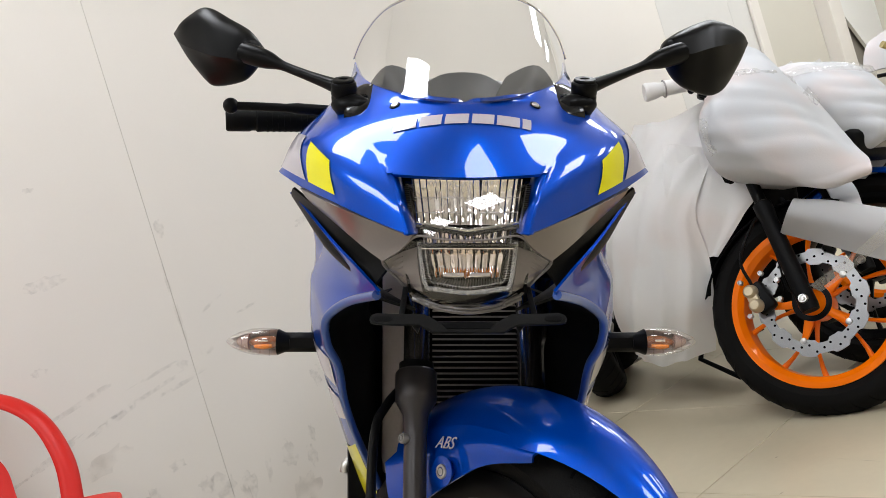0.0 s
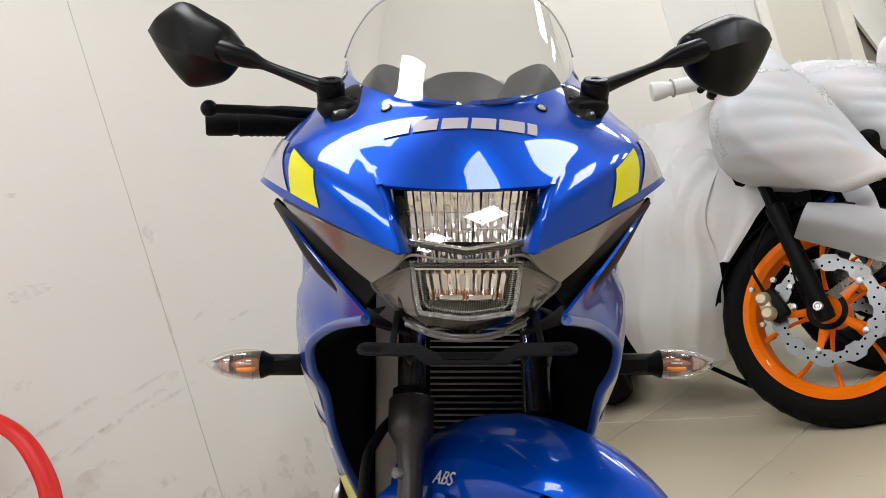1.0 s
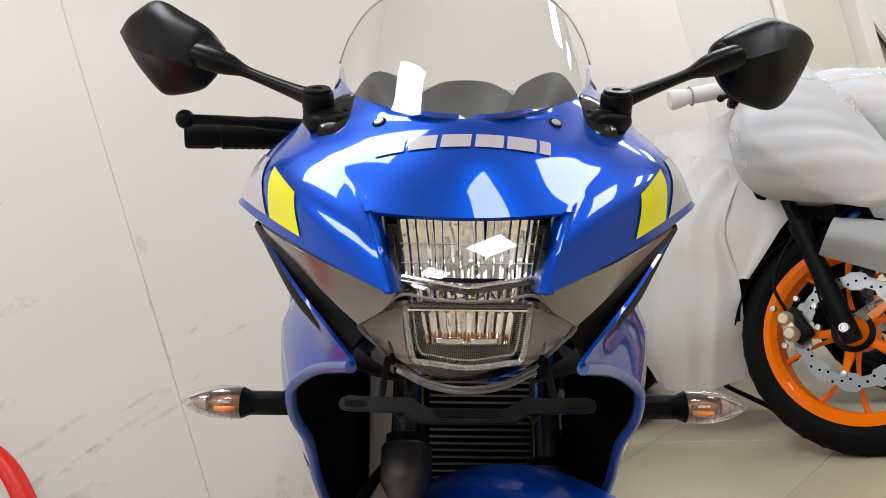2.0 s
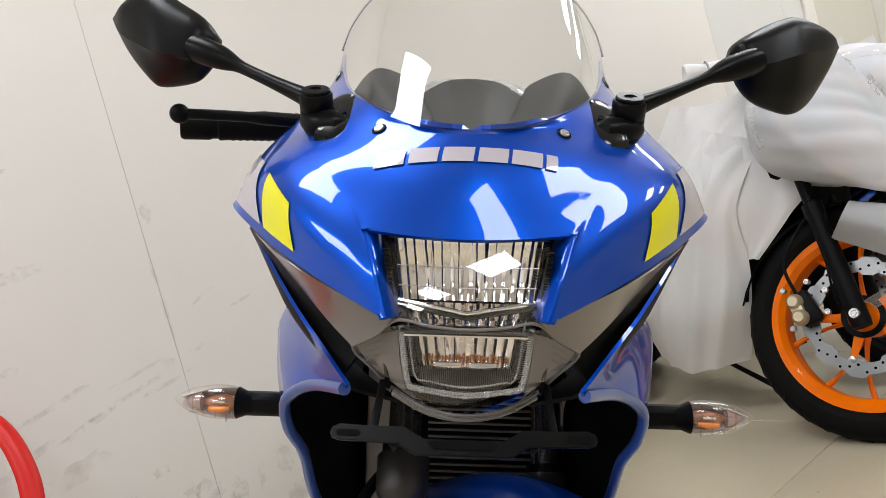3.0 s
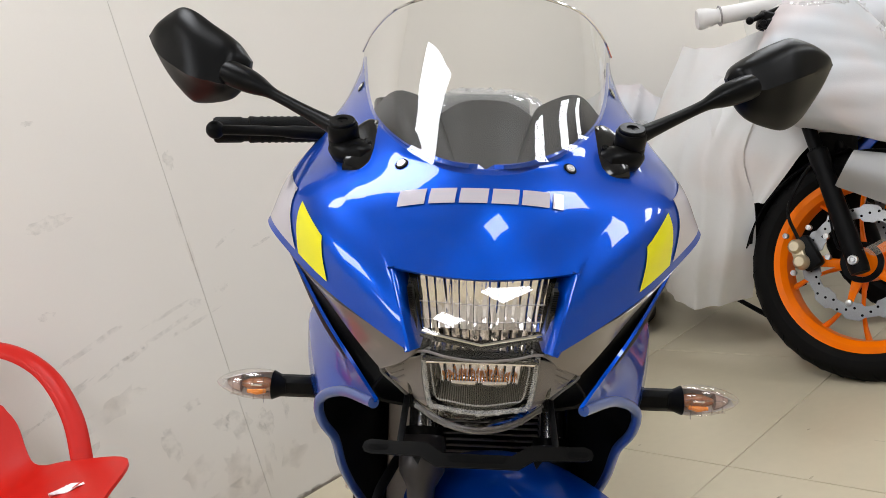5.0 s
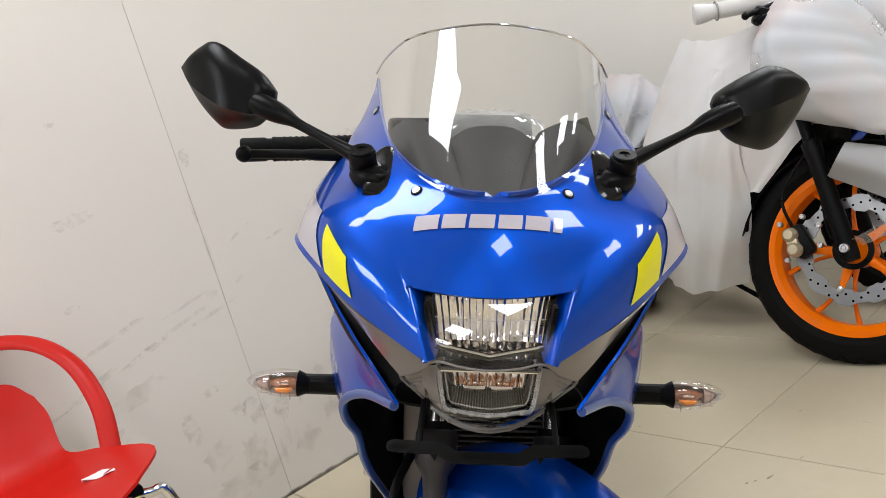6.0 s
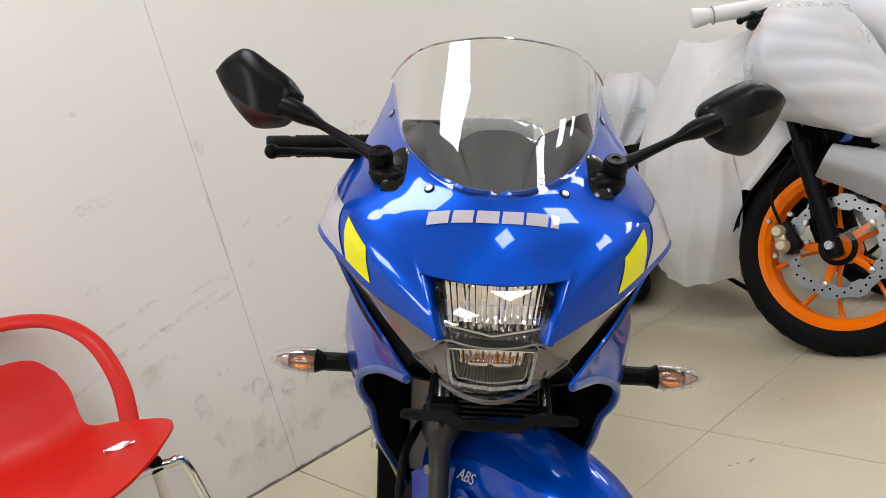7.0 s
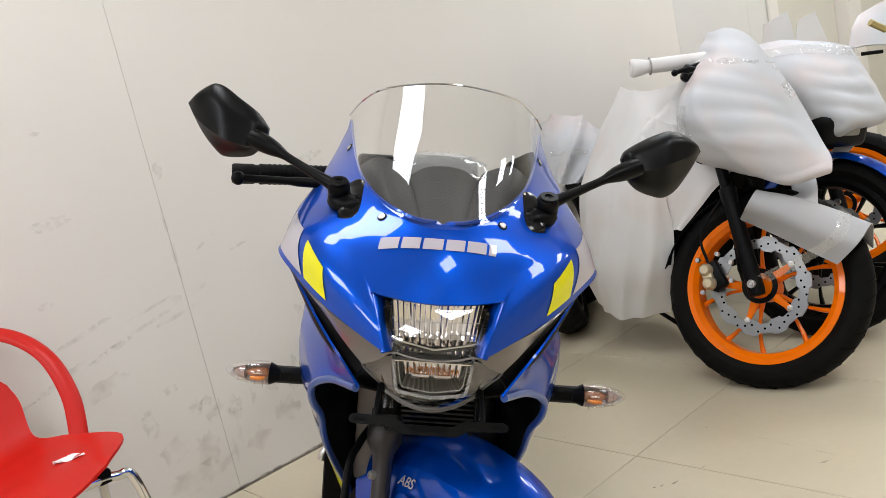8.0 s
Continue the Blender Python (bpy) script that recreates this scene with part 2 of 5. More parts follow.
def flipx(rows):
    return [[Vector((-p.x, p.y, p.z)) for p in r] for r in rows]


def add_grid(bm, rows, flip=False, close=False):
    vs = [[bm.verts.new(p) for p in r] for r in rows]
    n = len(vs[0])
    faces = []
    for i in range(len(vs) - 1):
        for j in range(n if close else n - 1):
            q = [vs[i][j], vs[i][(j + 1) % n], vs[i + 1][(j + 1) % n], vs[i + 1][j]]
            faces.append(bm.faces.new(q[::-1] if flip else q))
    return vs, faces


def shell(rows_list, thick):
    """Sheets of points, welded, with a real thickness."""
    bm = bmesh.new()
    for rows, flip in rows_list:
        add_grid(bm, rows, flip)
    bmesh.ops.remove_doubles(bm, verts=bm.verts, dist=0.0006)
    if thick:
        bm.normal_update()
        bmesh.ops.solidify(bm, geom=list(bm.faces), thickness=thick)
    return bm


def both(rows, thick=0.003):
    """A sheet and its mirror image."""
    return shell([(rows, False), (flipx(rows), True)], thick)


def tube_rows(pts, radii, seg=12, flat=1.0, up=(0, 0, 1)):
    pts = [Vector(p) for p in pts]
    rows = []
    for i, p in enumerate(pts):
        d = (pts[min(i + 1, len(pts) - 1)] - pts[max(i - 1, 0)]).normalized()
        a = d.cross(Vector(up))
        a = a.normalized() if a.length > 1e-4 else Vector((1, 0, 0))
        b = a.cross(d).normalized()
        r = radii[i] if isinstance(radii, (list, tuple)) else radii
        rows.append([p + r * (math.cos(2 * math.pi * k / seg) * a + flat * math.sin(2 * math.pi * k / seg) * b) for k in range(seg)])
    return rows


def add_tube(bm, pts, radii, seg=12, flat=1.0, up=(0, 0, 1), caps=True):
    vs, _ = add_grid(bm, tube_rows(pts, radii, seg, flat, up), close=True)
    if caps:
        bm.faces.new(vs[0][::-1])
        bm.faces.new(vs[-1])
    bm.normal_update()
    return bm


def tube(pts, radii, seg=12, flat=1.0, up=(0, 0, 1)):
    bm = add_tube(bmesh.new(), pts, radii, seg, flat, up)
    bmesh.ops.recalc_face_normals(bm, faces=bm.faces)
    return bm


def lathe(profile, seg=32, m=None, closed=False):
    """profile: (radius, height) turned about z."""
    bm = bmesh.new()
    rows = [[Vector((r * math.cos(2 * math.pi * k / seg), r * math.sin(2 * math.pi * k / seg), h)) for k in range(seg)] for r, h in profile]
    if closed:
        rows.append(rows[0])
    add_grid(bm, rows, close=True)
    bmesh.ops.remove_doubles(bm, verts=bm.verts, dist=1e-5)
    if not closed:
        for e in [e for e in bm.edges if e.is_boundary]:
            pass
        bmesh.ops.holes_fill(bm, edges=[e for e in bm.edges if e.is_boundary])
    bmesh.ops.recalc_face_normals(bm, faces=bm.faces)
    if m is not None:
        bmesh.ops.transform(bm, matrix=m, verts=bm.verts)
    return bm


def add_box(bm, sx, sy, sz, m=None, bevel=0.0, seg=2):
    b2 = bmesh.new()
    bmesh.ops.create_cube(b2, size=1)
    bmesh.ops.scale(b2, vec=(sx, sy, sz), verts=b2.verts)
    if bevel:
        bmesh.ops.bevel(b2, geom=list(b2.edges), offset=bevel, segments=seg, affect="EDGES", profile=0.5)
    if m is not None:
        bmesh.ops.transform(b2, matrix=m, verts=b2.verts)
    me = bpy.data.meshes.new("tmp")
    b2.to_mesh(me)
    b2.free()
    bm.from_mesh(me)
    bpy.data.meshes.remove(me)
    return bm


def box(sx, sy, sz, m=None, bevel=0.0, seg=2):
    return add_box(bmesh.new(), sx, sy, sz, m, bevel, seg)


def plate(outline, thick, m=None, bevel=0.0):
    """A flat plate from an outline in x, y; z is its thickness."""
    bm = bmesh.new()
    f = bm.faces.new([bm.verts.new((x, y, 0)) for x, y in outline])
    r = bmesh.ops.extrude_face_region(bm, geom=[f])
    bmesh.ops.translate(bm, vec=(0, 0, thick), verts=[v for v in r["geom"] if isinstance(v, bmesh.types.BMVert)])
    bmesh.ops.recalc_face_normals(bm, faces=bm.faces)
    if bevel:
        bmesh.ops.bevel(bm, geom=[e for e in bm.edges if abs(e.verts[0].co.z - e.verts[1].co.z) < 1e-6], offset=bevel, segments=2, affect="EDGES")
    if m is not None:
        bmesh.ops.transform(bm, matrix=m, verts=bm.verts)
    return bm


def align(p, d):
    """A pose at p whose z runs along d."""
    return Matrix.Translation(p) @ Vector(d).to_track_quat("Z", "Y").to_matrix().to_4x4()


def pick(rows, u, v):
    """A point and normal of a patch at u, v in 0..1 (v along rows)."""
    i, j = v * (len(rows) - 1), u * (len(rows[0]) - 1)
    a, b = min(int(i), len(rows) - 2), min(int(j), len(rows[0]) - 2)
    fi, fj = i - a, j - b
    p00, p01, p10, p11 = rows[a][b], rows[a][b + 1], rows[a + 1][b], rows[a + 1][b + 1]
    p = (p00 * (1 - fj) + p01 * fj) * (1 - fi) + (p10 * (1 - fj) + p11 * fj) * fi
    n = ((p01 - p00) * (1 - fi) + (p11 - p10) * fi).cross((p10 - p00) * (1 - fj) + (p11 - p01) * fj)
    return p, n.normalized()


def decal(rows, corners, lift, n=8):
    """A thin film on a patch, between four (u, v) corners in ring order."""
    a, b, c, d = [Vector((*q, 0)) for q in corners]
    out = []
    for i in range(n + 1):
        s = i / n
        l, r = a.lerp(d, s), b.lerp(c, s)
        row = []
        for j in range(n + 1):
            q = l.lerp(r, j / n)
            p, nn = pick(rows, q.x, q.y)
            row.append(p + nn * lift)
        out.append(row)
    return out


def bolt(parent, p, d, r=0.006, h=0.004, material=None, name="bolt"):
    bm = lathe([(0, h), (r * 0.45, h), (r * 0.45, h * 0.4), (r * 0.55, h * 0.4), (r * 0.6, h), (r * 0.9, h), (r, h * 0.7), (r, -h)], 16, align(p, d))
    return part(name, bm, material or BLACK, parent)


def pair(name, rows, thick, material, parent, label="", sharp=38):
    """The same sheet on either side of the machine, as two parts."""
    for r, flip in ((rows, False), (flipx(rows), True)):
        part(name, shell([(r, flip)], thick), material, parent, label, sharp=sharp)

# ---- the room: x runs along the stained wall, which stands at y = 0; the room lies at negative y ----
ROOM_TURN = 43.0
ROOM = pose(-0.737, 2.253, 0, 0, 0, ROOM_TURN)
U0, U1, DEEP, HIGH = -4.2, 5.6, 5.4, 2.62


def setting(name, bm, material, label, category, smooth=False):
    ob = part(name, bm, material, None, label, smooth)
    ob.matrix_world = ROOM
    return tagged(ob, label, category, kind="structure")


def slab(x0, x1, y0, y1, z0, z1, bm=None):
    return add_box(bm or bmesh.new(), x1 - x0, y1 - y0, z1 - z0, Matrix.Translation(((x0 + x1) / 2, (y0 + y1) / 2, (z0 + z1) / 2)))


floor = setting("floor", slab(U0, U1, -DEEP, 0.0, -0.2, -0.004), GROUT, "beige square floor tiles with thin dark joints", "floor")
ceiling = setting("ceiling", slab(U0 - 0.2, U1 + 0.2, -DEEP - 0.2, 0.2, HIGH, HIGH + 0.15), CEILM, "plain white ceiling with light panels", "ceiling")
# the stained wall, in panels that part at thin vertical joints
SEAMS = [U0, -2.44, 0.0, 2.80, 3.53, U1]
wall_west = setting("wall_west", slab(U0 - 0.2, U1 + 0.2, -0.0035, 0.2, -0.2, HIGH), DARKGAP, "cream painted wall of panels with grey scuffs", "wall")
for a, b in zip(SEAMS[:-1], SEAMS[1:]):
    part("wall_panel", slab(a + 0.0006, b - 0.0006, -0.006, -0.003, 0.004, HIGH - 0.002), WALLG if a > 2.5 else WALLP, wall_west, smooth=False)
wall_north = setting("wall_north", slab(U1, U1 + 0.2, -DEEP, 0.0, -0.2, HIGH), WALLB, "beige painted end wall", "wall")
wall_south = setting("wall_south", slab(U0 - 0.2, U0, -DEEP, 0.0, -0.2, HIGH), WALLP, "cream painted end wall behind the camera", "wall")
wall_east = setting("wall_east", slab(U0 - 0.2, U1 + 0.2, -DEEP - 0.2, -DEEP, -0.2, HIGH), WALLP, "cream painted long wall behind the camera", "wall")
column_1 = setting("column_1", add_box(bmesh.new(), 0.11, 0.02, HIGH - 0.002, Matrix.Translation((3.805, -0.0165, HIGH / 2)), 0.006), WALLP, "cream flat pilaster on the wall", "column")
trim_1 = setting("trim_1", slab(3.862, 4.652, -0.012, -0.0066, 0.004, HIGH - 0.002), WALLB, "beige wall panel beside the pilaster", "wall panel")
column_2 = setting("column_2", add_box(bmesh.new(), 0.20, 0.09, HIGH - 0.002, Matrix.Translation((4.756, -0.052, HIGH / 2)), 0.006), WALLP, "pale grey door post", "column")
trim_2 = setting("trim_2", slab(4.858, 5.598, -0.012, -0.0066, 0.99, HIGH - 0.002), RECESS_DARK, "flat dark panel coloured as the shade of a recess behind a white board", "wall panel")
trim_3 = setting("trim_3", slab(4.858, 5.598, -0.05, -0.0066, 0.004, 0.99), WALLB, "beige low wall below the recess", "wall panel")
board = setting("trim_4", plate([(4.86, 1.45), (5.33, 1.0), (5.598, 1.0), (5.598, 2.55), (4.86, 2.55)], 0.02, Matrix.Translation((0, -0.03, 0)) @ pose(0, 0, 0, 90)), WHITEB, "white slanting board over the recess", "board")

# floor tiles
TS = 0.60


def tile_mesh():
    bm = box(TS - 0.0018, TS - 0.0018, 0.012, Matrix.Translation((0, 0, -0.006)), 0.0012, 1)
    me = bpy.data.meshes.new("tile")
    bm.to_mesh(me)
    bm.free()
    me.materials.append(TILE)
    return me


TILE_ME = tile_mesh()


def lay_tiles():
    x = U0 + 0.3
    while x < U1 - 0.25:
        y = -0.41 + 0.3 - 0.6
        while y > -DEEP + 0.25:
            t = new("tile", TILE_ME)
            t.parent = floor
            t.location = (x, y, 0.0)
            y -= TS
        e = part("tile", box(TS - 0.0018, 0.396, 0.012, Matrix.Translation((x, -0.211, -0.006)), 0.0012, 1), TILE, floor)
        x += TS


# light panels in the ceiling
def light_panel(x, y, lx, ly):
    p = thing("ceiling_light", "white flat rectangular ceiling light panel, lit", "ceiling light", ROOM @ pose(x, y, HIGH), "ceiling lights")
    bm = bmesh.new()
    for sx, sy, px, py in ((lx + 0.04, 0.02, 0, ly / 2 + 0.01), (lx + 0.04, 0.02, 0, -ly / 2 - 0.01), (0.02, ly, lx / 2 + 0.01, 0), (0.02, ly, -lx / 2 - 0.01, 0)):
        add_box(bm, sx, sy, 0.03, Matrix.Translation((px, py, -0.0155)))
    part("frame", bm, CEILM, p, smooth=False)
    part("diffuser", box(lx, ly, 0.012, Matrix.Translation((0, 0, -0.012))), PANEL, p, "glowing white diffuser", smooth=False)
    return p


for row, places in ((-0.92, (-3.56, -1.94, -0.32, 2.05, 3.35, 4.65)), (-2.90, (-3.56, -1.94, -0.32, 1.30, 2.92, 4.54))):
    for x in places:
        light_panel(x, row, 0.60, 0.60)


# scuffs and streaks: thin ragged films of dirt on the wall and the floor
def blot(name, blobs, seed, material, label, on_floor=False):
    """blobs: (x, z or y, half width, half height, turn) of ragged patches, one film each."""
    rnd = random.Random(seed)
    bm = bmesh.new()
    for k, (x, z, a, b, turn) in enumerate(blobs):
        n, ring = 22, []
        c, s_ = math.cos(radians(turn)), math.sin(radians(turn))
        for i in range(n):
            t = 2 * math.pi * i / n
            r = rnd.uniform(0.55, 1.0)
            dx, dz = a * r * math.cos(t), b * r * math.sin(t)
            p, q = x + dx * c - dz * s_, z + dx * s_ + dz * c
            h = 0.0004 + 0.0002 * (k % 5)
            ring.append(bm.verts.new((p, q, h) if on_floor else (p, -0.006 - h, q)))
        f = bm.faces.new(ring)
        if not on_floor:
            f.normal_flip()
    bmesh.ops.recalc_face_normals(bm, faces=bm.faces)
    ob = part(name, bm, material, None, label, smooth=False)
    if not on_floor:
        ob.matrix_world = ROOM
    return tagged(ob, label, "stain", kind="stuff")


rnd = random.Random(21)
spots = [(-0.02, 0.27, 0.05, 0.045, 0), (0.05, 0.24, 0.03, 0.05, 0), (-0.06, 0.29, 0.03, 0.03, 0), (-0.20, 0.30, 0.025, 0.06, 5), (-0.12, 0.37, 0.03, 0.02, 0),
         (0.05, 0.62, 0.03, 0.012, 10), (0.01, 0.58, 0.015, 0.01, 0), (0.19, 0.27, 0.03, 0.05, 0), (0.12, 0.26, 0.012, 0.05, -8), (0.26, 0.24, 0.02, 0.04, 0), (0.28, 0.30, 0.015, 0.03, 0),
         (-0.37, 0.70, 0.025, 0.012, 0), (-0.27, 1.13, 0.02, 0.008, 0), (0.02, 0.97, 0.015, 0.03, 0), (-0.03, 0.61, 0.02, 0.015, 0), (0.35, 0.45, 0.02, 0.04, 0), (-0.9, 0.4, 0.05, 0.05, 0)]
blot("wall_scuff", spots, 4, DIRT, "grey and brown scuffs on the cream wall")
lines = [(-0.16, 0.56, 0.17, 0.008, 14), (-0.24, 0.535, 0.10, 0.010, 16), (-0.05, 0.56, 0.10, 0.007, 10), (-0.30, 0.60, 0.12, 0.010, 14), (-0.10, 0.61, 0.10, 0.006, 12),
         (-0.40, 0.50, 0.10, 0.012, 20), (0.10, 0.74, 0.05, 0.006, 25), (0.2, 0.70, 0.04, 0.005, 10), (-0.55, 0.45, 0.12, 0.01, 18), (-0.3, 0.9, 0.06, 0.02, 5), (0.5, 0.9, 0.08, 0.02, 8)]
blot("wall_streak", lines, 8, DIRT, "faint slanting grey streaks on the cream wall")
drips = [(0.04, 0.19, 0.016, 0.07, 4), (0.02, 0.12, 0.010, 0.05, -3), (-0.06, 0.16, 0.05, 0.07, 0), (0.10, 0.12, 0.05, 0.05, 0), (-0.16, 0.20, 0.05, 0.05, 10), (0.0, 0.75, 0.008, 0.16, 1), (-0.10, 0.10, 0.14, 0.05, 3),
         (0.22, 0.16, 0.05, 0.05, 0), (-0.30, 0.44, 0.10, 0.03, 15), (-0.44, 0.34, 0.10, 0.04, 20)]
blot("wall_stain", drips, 14, RUSTY, "faint brown water stains low on the cream wall")
grime = []
for k in range(70):
    grime.append((-1.6 + 0.05 * k + rnd.uniform(-0.02, 0.02), 0.004 + 0.004 * rnd.random(), rnd.uniform(0.015, 0.05), rnd.uniform(0.002, 0.007), rnd.uniform(-4, 4)))
blot("wall_foot_grime", grime, 9, GREASE, "dark grime along the foot of the wall")
setting("trim_5", slab(U0, U1, -0.0110, -0.0065, -0.004, -0.0015), GREASE, "dark joint between floor and wall", "joint")
fl = [(0.443, 1.748, 0.016, 0.004, 35), (0.41, 1.745, 0.008, 0.003, 35), (0.392, 1.744, 0.005, 0.003, 0), (0.525, 1.793, 0.010, 0.003, 35), (0.778, 1.697, 0.018, 0.005, 10), (0.235, 2.128, 0.004, 0.003, 0),
      (0.705, 1.87, 0.025, 0.0008, -50), (0.74, 1.815, 0.04, 0.0008, -56), (0.80, 1.735, 0.045, 0.0008, -52), (0.60, 2.0, 0.006, 0.003, 20), (0.35, 2.4, 0.006, 0.003, 50)]
blot("floor_mark", fl, 12, GREASE, "small dark scuff marks on the floor", True)


# ---- the red chair against the wall ----
def red_chair():
    c = thing("armchair", "red moulded plastic chair with looped arm and chrome legs", "chair",
              Matrix.Translation((-0.749, 1.651, 0)) @ pose(0, 0, 0, 0, 0, ROOM_TURN))
    # x along the wall, -y away from it; the seat's middle at x = -0.25
    X = -0.25
    cage = [
        [(X + 0.25, 0.0, 0.432), (X + 0.13, -0.02, 0.418), (X, -0.02, 0.41), (X - 0.13, -0.02, 0.418), (X - 0.25, 0.0, 0.432)],
        [(X + 0.19, 0.14, 0.437), (X + 0.10, 0.14, 0.415), (X, 0.14, 0.405), (X - 0.10, 0.14, 0.415), (X - 0.19, 0.14, 0.437)],
        [(X + 0.14, 0.24, 0.44), (X + 0.08, 0.25, 0.425), (X, 0.255, 0.42), (X - 0.08, 0.25, 0.425), (X - 0.14, 0.24, 0.44)],
        [(X + 0.145, 0.30, 0.52), (X + 0.08, 0.315, 0.51), (X, 0.32, 0.505), (X - 0.08, 0.315, 0.51), (X - 0.145, 0.30, 0.52)],
        [(X + 0.135, 0.325, 0.562), (X + 0.095, 0.350, 0.608), (X, 0.36, 0.622), (X - 0.095, 0.350, 0.608), (X - 0.135, 0.325, 0.562)],
    ]
    front = [(X + 0.165, -0.115, 0.420), (X + 0.085, -0.150, 0.402), (X, -0.160, 0.394), (X - 0.085, -0.150, 0.402), (X - 0.165, -0.115, 0.420)]
    rows = patch([front] + cage, 6, 6)
    bm = shell([(rows, False)], 0.006)
    part("shell", bm, RED, c, "red moulded seat and backrest in one shell")
    arm = spline([(X + 0.20, 0.135, 0.415), (X + 0.225, 0.19, 0.52), (X + 0.215, 0.27, 0.62), (X + 0.15, 0.36, 0.685), (X, 0.40, 0.71),
                  (X - 0.15, 0.36, 0.685), (X - 0.215, 0.27, 0.62), (X - 0.225, 0.19, 0.52), (X - 0.20, 0.135, 0.415)], 7)
    part("arm_loop", tube(arm, 0.021, 12, 0.5, (0.0, -0.6, 0.8)), RED, c)
    for s in (1, -1):
        leg = spline([(X + s * 0.12, -0.06, 0.385), (X + s * 0.195, -0.06, 0.375), (X + s * 0.232, -0.065, 0.335), (X + s * 0.258, -0.09, 0.012)], 6)
        part("leg", tube(leg, 0.011, 12), CHROME, c)
        leg = spline([(X + s * 0.12, 0.12, 0.385), (X + s * 0.19, 0.13, 0.37), (X + s * 0.22, 0.14, 0.33), (X + s * 0.25, 0.30, 0.012)], 6)
        part("leg", tube(leg, 0.011, 12), CHROME, c)
        part("rubber_foot", lathe([(0, 0), (0.013, 0), (0.013, 0.02), (0.0, 0.02)], 14, Matrix.Translation((X + s * 0.258, -0.09, 0))), BLACK, c)
        part("rubber_foot", lathe([(0, 0), (0.013, 0), (0.013, 0.02), (0.0, 0.02)], 14, Matrix.Translation((X + s * 0.25, 0.30, 0))), BLACK, c)
        part("clip", box(0.03, 0.03, 0.03, Matrix.Translation((X + s * 0.17, -0.055, 0.385)), 0.005), BLACK, c)
    # a shred of white tissue on the seat
    rnd = random.Random(5)
    rows = []
    for i in range(8):
        row = []
        for j in range(6):
            w = 0.012 * (0.4 + math.sin(math.pi * min(1, i / 6 + 0.1)))
            row.append(Vector((X + 0.165 - 0.008 * i, 0.01 + 0.004 * i + w * (j / 5 - 0.5) * 2, 0.4275 + 0.002 * rnd.random() + 0.004 * math.sin(j * 1.2 + i))))
        rows.append(row)
    t = part("tissue", shell([(rows, False)], 0.001), PAPER)
    t.matrix_world = c.matrix_world
    tagged(t, "crumpled shred of white tissue on the red chair", "tissue")


red_chair()

